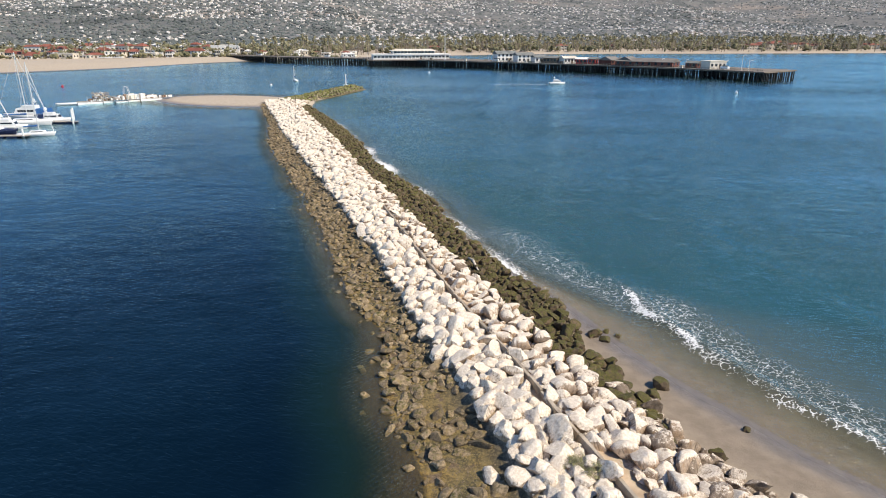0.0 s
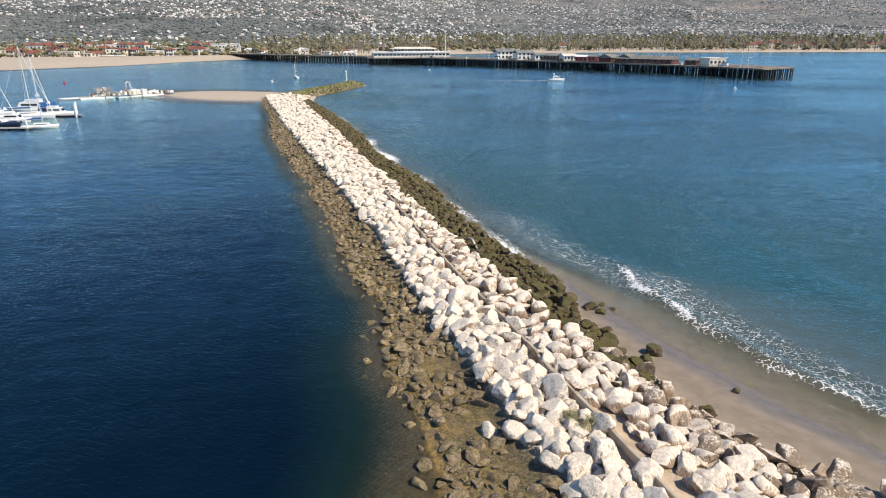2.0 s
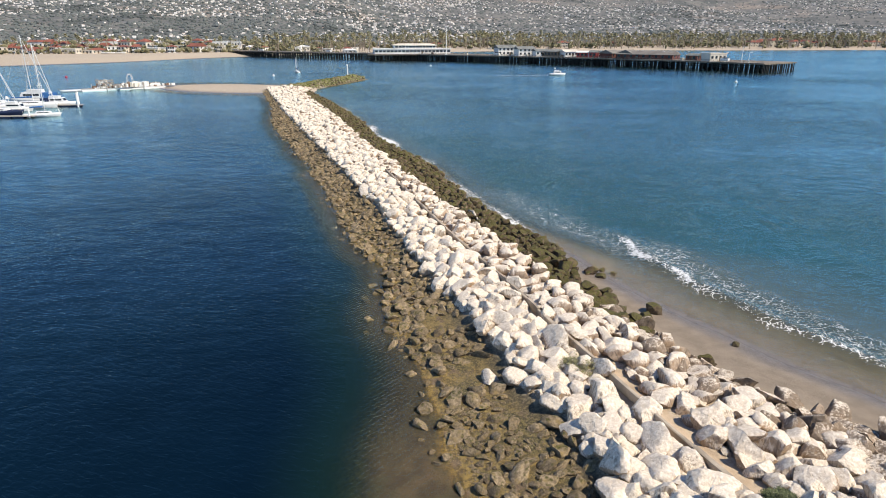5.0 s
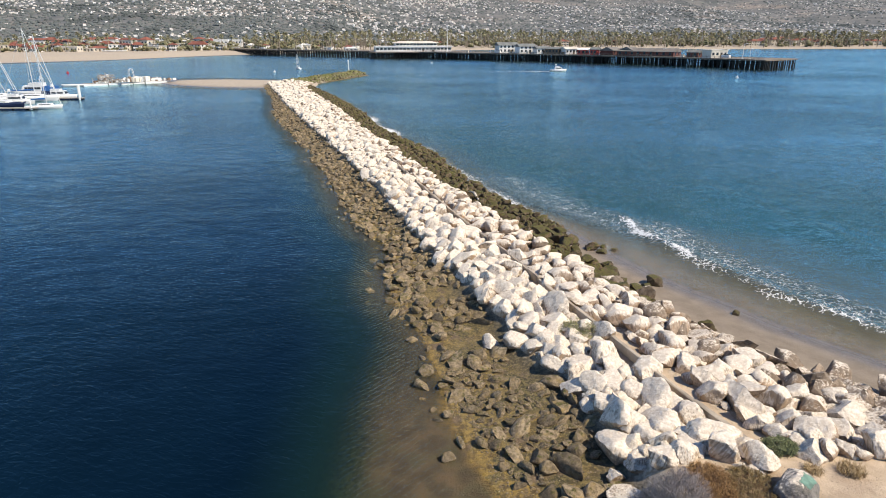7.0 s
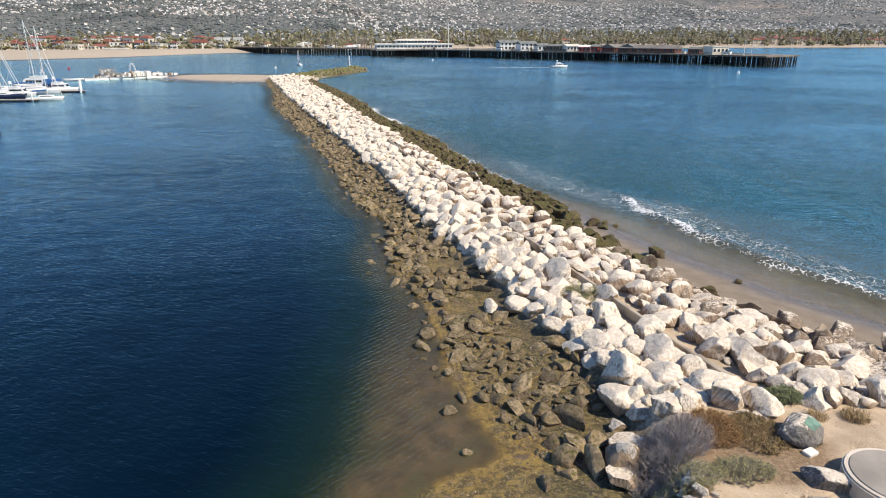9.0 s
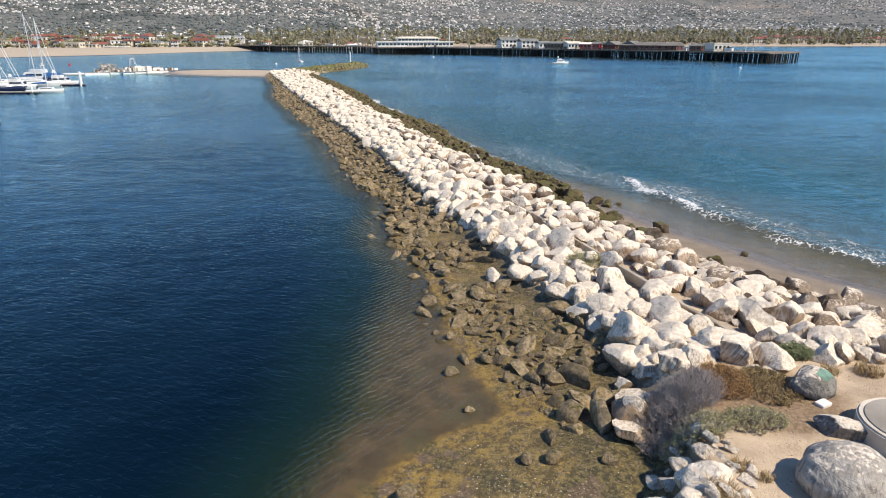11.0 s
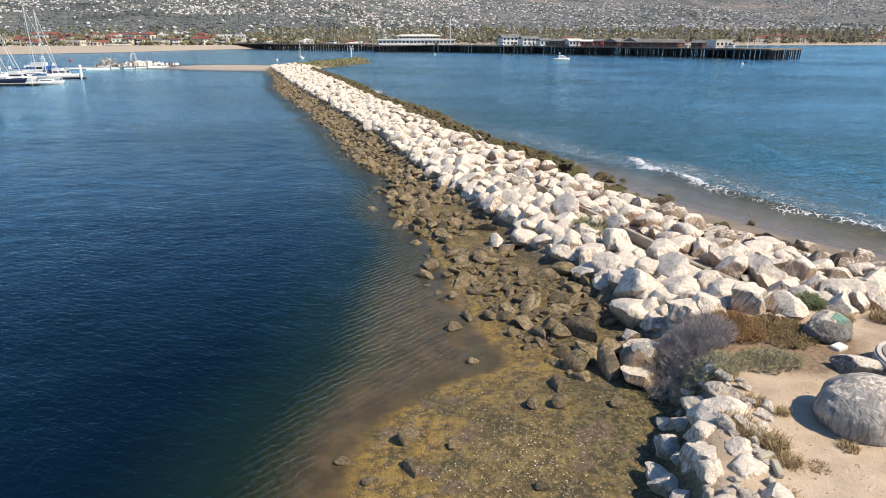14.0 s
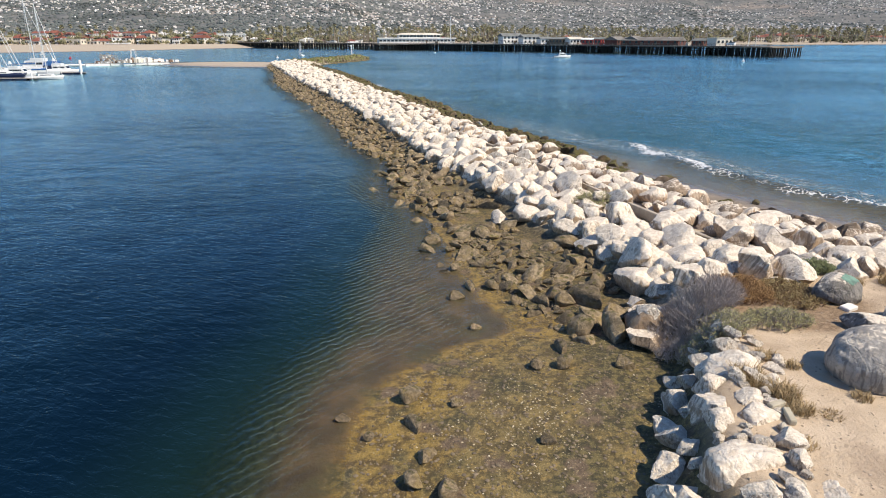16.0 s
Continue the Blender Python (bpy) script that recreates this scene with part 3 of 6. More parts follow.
WX = XS[(XS > -1700) & (XS < 2600)]
WY = YS[(YS < 1250)]
water = sheet("water", WX, WY, water_z, M_WATER, keep=lambda x, y: land(x, y) < 0.5,
              attrs={"depth": lambda x, y: -land(x, y), "foam": a_foam, "silt": lambda x, y: (1 - smooth(x - line(Y_RR, np.minimum(y, 210)), 2, 95)) * (1 - smooth(y, 190, 330)), "harbour_side": lambda x, y: np.where(y > 200, smooth(-x, 40, 90), a_left(x, y))})
water.visible_shadow = False
tagged(water, "calm blue harbour water and rippled sea with foam", "water", kind="structure")

# ---- stones ----
def stone_points(level, seed, cuts=9, grit=0.085, low=0.42, soft=0.97):
    """A block of stone: a ball cut by random planes, then roughened."""
    bm = bmesh.new()
    bmesh.ops.create_icosphere(bm, subdivisions=level, radius=1.0)
    r = np.random.RandomState(seed)
    v = np.array([p.co[:] for p in bm.verts])
    faces = [[p.index for p in f.verts] for f in bm.faces]
    bm.free()
    for _ in range(cuts):
        nrm = r.normal(size=3)
        nrm /= np.linalg.norm(nrm)
        v -= np.maximum(v @ nrm - r.uniform(low, 0.78), 0)[:, None] * nrm * soft
    off = Vector(r.uniform(-50, 50, 3))
    for i, p in enumerate(v):
        q = Vector(p)
        k = noise.noise(q * 1.7 + off) * grit * 1.6 + noise.noise(q * 4.3 + off) * grit * 0.7
        if level > 3:
            k += noise.noise(q * 9.0 + off) * grit * 0.30 - max(0.0, 0.09 - abs(noise.noise(q * 2.3 - off))) * grit * 6.0
        v[i] = p * (1 + k)
    v *= np.array([r.uniform(1.0, 1.36), r.uniform(0.80, 1.06), r.uniform(0.70, 0.94)])
    return v, faces


def stone_mesh(name, level, seed, material, cuts=10, grit=0.085, low=0.42, soft=0.97):
    v, f = stone_points(level, seed, cuts, grit, low, soft)
    me = bpy.data.meshes.new(name)
    me.from_pydata(v.tolist(), [], f)
    me.materials.append(material)
    me.shade_smooth()
    me.set_sharp_from_angle(angle=radians(38))
    return me


def pack(xr, yr, radii, inside, seed, tries, tight=0.86, taken=()):
    """Throws stones, the largest first, where they touch but hardly overlap. Rows of x, y, radius."""
    r = np.random.RandomState(seed)
    grid, out = {}, []
    cellsize = max(radii) * 2.6
    for x, y, q in taken:
        grid.setdefault((int(x // cellsize), int(y // cellsize)), []).append((x, y, q))
    for rad, count in zip(radii, tries):
        xs, ys, sizes = r.uniform(*xr, count), r.uniform(*yr, count), rad * r.uniform(0.85, 1.15, count)
        ok = inside(xs, ys)
        for x, y, q in zip(xs[ok], ys[ok], sizes[ok]):
            i, j = int(x // cellsize), int(y // cellsize)
            if any((x - a) ** 2 + (y - b) ** 2 < (tight * (q + c)) ** 2 for di in (-1, 0, 1) for dj in (-1, 0, 1) for a, b, c in grid.get((i + di, j + dj), ())):
                continue
            grid.setdefault((i, j), []).append((x, y, q))
            out.append((x, y, q))
    return out


def lay(name, rows, meshes, parent, near, sink, label, levels, material, seed, cap=300, low=0.46, soft=0.92, squash=1.0):
    """Lays stones: those inside `near` as parts of their own, the rest joined."""
    r = np.random.RandomState(seed)
    rows = sorted(rows, key=lambda q: (q[0] - near[0]) ** 2 + (q[1] - near[1]) ** 2)
    zs = land(np.array([q[0] for q in rows]), np.array([q[1] for q in rows]))
    rest_v, rest_f, base, made = [], [], 0, 0
    shapes = {lv: [stone_points(lv, seed * 50 + k, 10, 0.085, low, soft) for k in range(12)] for lv in levels}
    for (x, y, q), z in zip(rows, zs):
        if land(x, y) < -0.9:
            continue
        turn = Euler((r.uniform(-0.6, 0.6), r.uniform(-0.6, 0.6), r.uniform(0, 6.283)))
        m = Matrix.LocRotScale((x, y, float(z) + q * (sink + r.uniform(-0.14, 0.16))), turn, (q, q, q * squash * r.uniform(0.85, 1.1)))
        if made < cap:
            ob = new(name, meshes[r.randint(len(meshes))])
            ob.parent = parent
            ob.matrix_basis = m
            made += 1
        else:
            lv = levels[0] if y < 95 else levels[1]
            v, f = shapes[lv][r.randint(12)]
            a = np.array(m)
            rest_v.append(v @ a[:3, :3].T + a[:3, 3])
            rest_f.append(np.array(f) + base)
            base += len(v)
    if rest_v:
        me = bpy.data.meshes.new(name + "_rest")
        me.from_pydata(np.concatenate(rest_v).tolist(), [], np.concatenate(rest_f).tolist())
        me.materials.append(material)
        me.shade_smooth()
        me.set_sharp_from_angle(angle=radians(42))
        ob = new(name + "_heap", me)
        ob.parent = parent
        tagged(ob, label, kind="stuff")


breakwater = tagged(new("breakwater"), "long rubble breakwater of whitened boulders", "breakwater", kind="structure")
white_meshes = [stone_mesh("boulder", 4, 100 + k, M_WHITE, 11, 0.075, 0.46, 0.93) for k in range(18)]
tan_meshes = [stone_mesh("tan_boulder", 3, 140 + k, M_TAN, 11, 0.085, 0.46, 0.92) for k in range(10)]
dark_meshes = [stone_mesh("tidal_rock", 3, 200 + k, M_DARK, 9, 0.075, 0.33) for k in range(12)]
moss_meshes = [stone_mesh("weedy_rock", 3, 240 + k, M_MOSS, 10, 0.15, 0.38) for k in range(10)]


def in_white(x, y):
    off = x - line(Y_ST, y)
    path = (off > np.where(y < 36, -0.62, -0.45)) & (off < np.where(y < 27, 1.45, 0.5))
    return (x > line(Y_WL, y) + 0.62) & (x < line(Y_ST, y) + 0.25 * (line(Y_WR, y) - line(Y_ST, y)) * (1 - smooth(y, 30, 50))) & ~(path & (y < 75)) & (y > 14.6) & (y < 212)


def in_tan(x, y):
    return (x >= np.maximum(line(Y_ST, y) + 0.25 * (line(Y_WR, y) - line(Y_ST, y)) * (1 - smooth(y, 30, 50)), line(Y_ST, y) + np.where(y < 27, 1.45, np.where(y < 75, 0.65, 0.0)))) & (x < line(Y_WR, y) + 0.6) & (y > 14.5) & (y < 208)


def in_dark(x, y):
    edge = line(Y_RL, y) - 0.15 - 0.45 * np.sin(y * 0.55) * np.sin(y * 0.17)
    bare = (y < 34) & (wobble(x, y, 3.2, 44) > 0.30 - 0.40 * smooth(x - line(Y_RL, y), 1.6, 3.4) * smooth(y, 17, 22)) & (x > line(Y_RL, y) + 0.8)
    return (x > edge) & (x < line(Y_WL, y) + 0.25) & (y > 12.5) & (y < 207) & ~bare


def in_sunk(x, y):
    d = line(Y_RL, y) - x
    return (d > -0.2) & (d < 1.7 + 0.8 * np.sin(y * 0.4)) & (y > 17) & (y < 190)


def in_brown(x, y):
    return (x > line(Y_WR, y) - 0.5) & (x < line(Y_RR, y) - 0.2) & (y > 15) & (y < 32 + 2 * np.sin(x * 3))


def in_moss(x, y):
    return (x > line(Y_WR, y) + 0.5) & (x < line(Y_RR, y) + 0.9 * np.sin(y * 0.9) * np.sin(y * 0.37)) & (y > 28.5 + 2 * np.sin(x * 2)) & (y < 205)


# stones that stand out, as x, y, radius
CREST = ((2.5, 25.8, 0.5), (3.9, 25.3, 0.64), (3.5, 28.6, 0.73), (5.0, 25.6, 0.7), (5.3, 23.9, 0.47), (5.9, 23.3, 0.6), (6.2, 21.7, 0.59), (6.8, 20.4, 0.67),
         (6.4, 19.3, 0.4), (7.3, 18.2, 0.91), (6.7, 16.7, 0.75), (8.5, 19.7, 0.6), (7.7, 22.7, 0.8), (6.9, 24.4, 0.67), (8.2, 24.8, 0.74), (6.4, 27.9, 0.94),
         (9.2, 21.1, 0.76), (9.1, 19.0, 0.82), (8.7, 17.4, 0.77), (8.4, 15.9, 0.58), (7.3, 15.6, 0.48), (6.5, 15.2, 0.4), (10.0, 17.6, 0.62), (10.3, 15.8, 0.85))
CREST_R = ((11.6, 22.3, 0.57), (11.6, 20.1, 0.75), (12.5, 18.6, 0.92), (13.9, 18.8, 0.81), (14.7, 22.3, 0.85), (12.9, 21.3, 0.63),
           (15.0, 17.5, 0.55), (15.3, 16.3, 0.73), (13.8, 15.6, 0.51), (14.7, 14.9, 0.49), (13.7, 17.1, 0.65), (15.1, 19.2, 0.62),
           (11.3, 14.2, 0.6), (12.6, 17.0, 0.6), (16.4, 17.6, 0.8), (16.0, 15.0, 0.7))
CREST_TAN = ((12.7, 26.7, 0.54), (16.9, 23.0, 0.8), (18.8, 21.9, 0.78), (16.7, 20.6, 0.7), (17.9, 18.8, 0.8), (14.3, 24.4, 0.6), (14.0, 27.2, 0.46), (14.5, 26.0, 0.45), (20.3, 20.2, 0.9), (19.2, 17.5, 0.7))
WALL = ((6.6, 8.85, 0.80), (5.9, 9.95, 0.26), (6.1, 9.5, 0.32), (6.55, 9.8, 0.33), (7.4, 9.45, 0.34), (7.95, 8.85, 0.28), (7.6, 8.5, 0.30), (7.35, 7.9, 0.33), (5.65, 7.25, 0.55),
        (4.9, 7.65, 0.36), (4.95, 7.1, 0.38), (6.3, 6.5, 0.56), (6.4, 7.3, 0.38), (5.6, 6.5, 0.40), (4.45, 6.2, 0.45), (5.3, 5.1, 0.86), (4.3, 5.3, 0.52), (4.95, 6.35, 0.28), (7.0, 9.7, 0.26), (5.5, 8.6, 0.42), (5.95, 7.95, 0.42), (6.9, 8.0, 0.26), (4.4, 4.3, 0.6), (6.5, 4.1, 0.55), (10.85, 14.0, 0.42), (10.4, 14.2, 0.3))
FOOT = ((5.1, 12.9, 0.57), (4.3, 13.7, 0.56), (3.3, 12.2, 0.29), (3.2, 11.2, 0.3), (2.4, 11.1, 0.23), (4.9, 15.8, 0.61), (4.1, 15.8, 0.41),
        (3.3, 16.0, 0.31), (4.9, 10.9, 0.28), (5.6, 14.4, 0.5), (6.2, 14.6, 0.4), (5.4, 16.8, 0.45))
FLAT = ((-1.2, 9.9, 0.38), (0.1, 9.4, 0.2), (-1.0, 8.5, 0.27), (-2.9, 9.0, 0.2), (-0.7, 7.3, 0.25), (-0.9, 6.4, 0.28), (-0.2, 6.1, 0.3), (2.2, 7.6, 0.2),
        (0.8, 14.3, 0.21), (0.2, 19.8, 0.29), (0.7, 17.7, 0.27), (0.2, 16.8, 0.32), (1.6, 17.6, 0.29), (-5.0, 38.5, 0.28), (-2.1, 8.2, 0.17))
BEACH = ((17.7, 30.1, 0.3), (14.1, 34.6, 0.6), (13.4, 33.6, 0.45), (12.3, 32.3, 0.7), (11.6, 42.2, 0.59), (12.3, 41.6, 0.4), (10.2, 35.2, 0.7), (12.8, 43.0, 0.3), (13.5, 42.2, 0.25))


def set_stones(name, rows, meshes, sink, seed, low=1.05, top=None):
    """The stones that stand out, each a part of the breakwater."""
    r = np.random.RandomState(seed)
    for x, y, q in rows:
        q *= 1.08
        ob = new(name, meshes[r.randint(len(meshes))])
        ob.parent = breakwater
        turn = Euler((r.uniform(-0.25, 0.25), r.uniform(-0.25, 0.25), r.uniform(-0.5, 0.5) + 2.0))
        z = float(land(x, y)) + q * sink
        if top is not None and q > 0.3:
            z = min(z, top + 0.3 * float(land(x, y)) - 0.62 * q * low)
        ob.matrix_basis = Matrix.LocRotScale((x, y, z), turn, (q, q * 1.08, q * low))


set_stones("boulder", CREST, white_meshes, 0.30, 61)
pale_meshes = [stone_mesh("boulder", 4, 320 + k, M_PALE if k % 3 else M_WHITE, 12, 0.085, 0.42, 0.95) for k in range(12)]
set_stones("boulder", CREST_R, pale_meshes + white_meshes[:6], 0.38, 67)
set_stones("boulder", WALL, pale_meshes, 0.42, 65, 0.92, 1.38)


def in_wall(x, y):
    w = line(Y_WALL, y)
    return (x > w + 0.55) & (x < w + 2.6 - 0.7 * smooth(y, 8, 11)) & (y < 11.6)


set_stones("boulder", pack((3.5, 9), (3.0, 11.0), (0.30, 0.20, 0.13), in_wall, 9, (500, 1200, 2000), 0.78, WALL), pale_meshes, 0.30, 66, 1.0)
brown_meshes = [stone_mesh("brown_boulder", 3, 360 + k, M_BROWN, 10, 0.11, 0.40) for k in range(8)]
set_stones("brown_boulder", ((6.15, 12.75, 0.66), (5.85, 12.05, 0.50), (6.5, 13.6, 0.6)), brown_meshes, 0.55, 68, 1.0)
set_stones("boulder", ((6.05, 12.8, 0.36),), pale_meshes, 2.3, 69, 0.9)
set_stones("brown_boulder", CREST_TAN, brown_meshes, 0.42, 62, 1.12)
flat_meshes = [stone_mesh("tidal_rock", 3, 280 + k, M_DARK, 8, 0.07, 0.36) for k in range(6)]
set_stones("tidal_rock", FOOT + FLAT, flat_meshes, 0.32, 63)
set_stones("weedy_rock", BEACH, moss_meshes, 0.25, 64)
TAKEN = CREST + CREST_R + CREST_TAN + WALL + FOOT

near_area, far_area = ((-14, 26), (12, 45)), ((-63, 10), (44, 214))


def both(inside, big, small, seed, n_big, n_small, tight):
    """Stones over the whole length: large blocks at the root, smaller ones beyond."""
    return (pack(*near_area, big, inside, seed, n_big, tight, TAKEN)
            + pack(*far_area, small, lambda x, y: inside(x, y) & (y > 45.5), seed + 20, n_small, tight))


lay("boulder", both(in_white, (0.78, 0.66, 0.52, 0.38, 0.26), (0.86, 0.62, 0.44, 0.30), 1, (4000, 11000, 15000, 20000, 18000), (2600, 30000, 80000, 90000), 0.53), white_meshes, breakwater,
    (8, 14), 0.22, "heap of whitened armour boulders", (3, 2), M_WHITE, 1, 200, 0.54, 0.86)
lay("tan_boulder", both(in_tan, (0.80, 0.62, 0.46, 0.32), (0.7, 0.55, 0.4, 0.28), 2, (3000, 6000, 8000, 10000), (9000, 30000, 50000, 60000), 0.58), tan_meshes, breakwater,
    (12, 14), 0.30, "heap of tan armour boulders", (3, 2), M_TAN, 2, 190)
lay("tidal_rock", both(in_dark, (0.60, 0.44, 0.30, 0.18), (0.56, 0.42, 0.30, 0.20), 3, (900, 3200, 8000, 16000), (6000, 20000, 40000, 80000), 0.66), dark_meshes, breakwater,
    (4, 12), 0.06, "heap of brown tidal rocks", (2, 2), M_DARK, 3, 270, 0.40, 0.95, 0.78)
lay("weedy_rock", both(in_moss, (0.64, 0.48, 0.36, 0.25), (0.52, 0.42, 0.32, 0.22), 4, (2000, 5000, 8000, 12000), (9000, 20000, 40000, 60000), 0.64), moss_meshes, breakwater,
    (14, 22), 0.36, "heap of weedy green rocks", (2, 2), M_MOSS, 4, 290)


lay("brown_boulder", pack((8, 24), (15, 34), (0.74, 0.56, 0.42, 0.28), in_brown, 16, (1500, 3000, 4000, 5000), 0.60, TAKEN), brown_meshes, breakwater,
    (16, 18), 0.36, "heap of brown armour boulders", (3, 2), M_BROWN, 7, 140, 0.42, 0.95)
lay("sunken_rock", pack((-56, 4), (17, 190), (0.42, 0.3, 0.2), in_sunk, 15, (2600, 4200, 5000), 1.15), dark_meshes, breakwater,
    (0, 18), 0.05, "dark rocks lying under shallow water", (2, 2), M_DARK, 6, 60)


def in_tip(x, y):
    s, c = tip_axis(x, y)
    return (s > 0.02) & (s < 1.03) & (np.abs(c) < 4.4)


lay("tip_rock", pack((-62, -30), (205, 275), (0.9, 0.65, 0.45), in_tip, 5, (6000, 9000, 9000), 0.72), moss_meshes, breakwater, (-40, 268), 0.25,
    "heap of overgrown green rocks", (2, 2), M_LAWN, 5, 0)


# ---- helpers for built things ----
def add_box(bm, x, y, z, sx, sy, sz, rz=0.0):
    """A box on its base centre."""
    m = pose(x, y, z + sz / 2, 0, 0, rz) @ Matrix.Diagonal((sx, sy, sz, 1))
    return bmesh.ops.create_cube(bm, size=1.0, matrix=m)["verts"]


def add_rod(bm, a, b, r1, r2=None, sides=6):
    """A tapered rod from a to b."""
    a, b = Vector(a), Vector(b)
    d = b - a
    m = Matrix.Translation((a + b) / 2) @ d.to_track_quat("Z", "Y").to_matrix().to_4x4()
    bmesh.ops.create_cone(bm, cap_ends=True, segments=sides, radius1=r1, radius2=r1 if r2 is None else r2, depth=d.length, matrix=m)


def add_roof(bm, w, d, z, rise, over=0.4, hip=False):
    """A gabled or hipped roof with a thickness, over a plan of w by d."""
    a, b = w / 2 + over, d / 2 + over
    k = a - b * 0.9 if hip else a
    t = 0.18
    v = [bm.verts.new(p) for p in ((-a, -b, z), (a, -b, z), (a, b, z), (-a, b, z), (-k, 0, z + rise), (k, 0, z + rise),
                                   (-a, -b, z - t), (a, -b, z - t), (a, b, z - t), (-a, b, z - t))]
    for f in ((0, 1, 5, 4), (2, 3, 4, 5), (1, 2, 5), (3, 0, 4), (1, 0, 6, 7), (2, 1, 7, 8), (3, 2, 8, 9), (0, 3, 9, 6), (9, 8, 7, 6)):
        bm.faces.new([v[i] for i in f])


def box_part(name, material, parent, *box, label=""):
    bm = bmesh.new()
    add_box(bm, *box)
    return part(name, bm, material, parent, label)


M_CREAM = painted("cream_stucco", (0.72, 0.66, 0.56), 0.9, 0.2, 0.3)
M_STUCCO = painted("white_stucco", (0.80, 0.78, 0.74), 0.9, 0.15, 0.3)
M_TILE = painted("red_roof_tile", (0.27, 0.095, 0.065), 0.85, 0.35, 0.5)
M_GREYROOF = painted("grey_shingle", (0.20, 0.21, 0.20), 0.9, 0.3, 0.6)
M_GREENROOF = painted("grey_brown_roof", (0.20, 0.185, 0.165), 0.85, 0.25, 0.6)
M_BARN = painted("barn_red_boards", (0.16, 0.055, 0.04), 0.85, 0.3, 0.8)
M_BRIGHTRED = painted("red_awning", (0.50, 0.05, 0.04), 0.7, 0.2, 0.8)
M_TIMBER = painted("wharf_timber", (0.23, 0.19, 0.15), 0.9, 0.35, 1.0)
M_PILE = painted("dark_pile", (0.022, 0.019, 0.017), 0.8, 0.4, 1.0)
M_BROWNWALL = painted("brown_boards", (0.20, 0.145, 0.10), 0.9, 0.3, 0.7)
M_PANE = painted("dark_glass", (0.03, 0.04, 0.05), 0.15, 0.1, 1.0)
M_GEL = painted("white_gelcoat", (0.80, 0.80, 0.78), 0.3, 0.08, 1.5)
M_NAVY = painted("navy_gelcoat", (0.02, 0.03, 0.07), 0.25, 0.1, 1.5)
M_CANVAS = painted("blue_canvas", (0.03, 0.13, 0.35), 0.85, 0.2, 3.0)
M_ALU = painted("mast_alloy", (0.72, 0.72, 0.70), 0.4, 0.1, 3.0, 0.3)
M_DOCK = painted("dock_planks", (0.38, 0.35, 0.31), 0.9, 0.3, 1.5)
M_RED = painted("buoy_red", (0.55, 0.03, 0.05), 0.5, 0.15, 3.0)
M_TRUNK = painted("palm_trunk", (0.30, 0.25, 0.19), 0.95, 0.3, 1.5)

f_ = Mat("palm_frond")
M_FROND = f_.done(f_.mix(f_.rnd(), (0.185, 0.175, 0.095), (0.31, 0.285, 0.165)), 0.7)
f_ = Mat("hazy_tree_leaves")
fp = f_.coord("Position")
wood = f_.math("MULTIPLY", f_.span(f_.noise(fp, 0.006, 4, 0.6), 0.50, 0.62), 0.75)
# pale blue-grey leaf tones have the far slope's haze mixed into the colour
M_HAZY_LEAF = f_.done(f_.mix(wood, f_.mix(f_.rnd(), f_.mix(f_.noise(fp, 0.8, 3), (0.070, 0.086, 0.086), (0.118, 0.136, 0.132)),
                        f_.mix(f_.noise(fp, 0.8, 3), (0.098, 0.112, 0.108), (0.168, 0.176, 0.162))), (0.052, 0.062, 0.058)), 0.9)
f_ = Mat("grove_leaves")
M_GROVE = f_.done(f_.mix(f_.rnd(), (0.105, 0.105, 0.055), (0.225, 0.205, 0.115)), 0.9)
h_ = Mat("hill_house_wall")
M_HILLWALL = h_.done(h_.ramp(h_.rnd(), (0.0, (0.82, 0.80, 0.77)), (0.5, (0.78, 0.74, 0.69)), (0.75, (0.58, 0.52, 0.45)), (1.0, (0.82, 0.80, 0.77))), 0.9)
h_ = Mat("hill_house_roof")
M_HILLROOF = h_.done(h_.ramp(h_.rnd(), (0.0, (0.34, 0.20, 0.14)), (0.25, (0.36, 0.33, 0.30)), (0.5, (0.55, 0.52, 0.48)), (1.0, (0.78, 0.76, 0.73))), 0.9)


def window_mesh(w, h):
    bm = bmesh.new()
    add_box(bm, 0, 0, 0, w, 0.14, h)
    me = bpy.data.meshes.new("window")
    bm.to_mesh(me)
    bm.free()
    me.materials.append(M_PANE)
    return me


W_SMALL, W_WIDE = window_mesh(1.3, 1.4), window_mesh(2.2, 1.3)


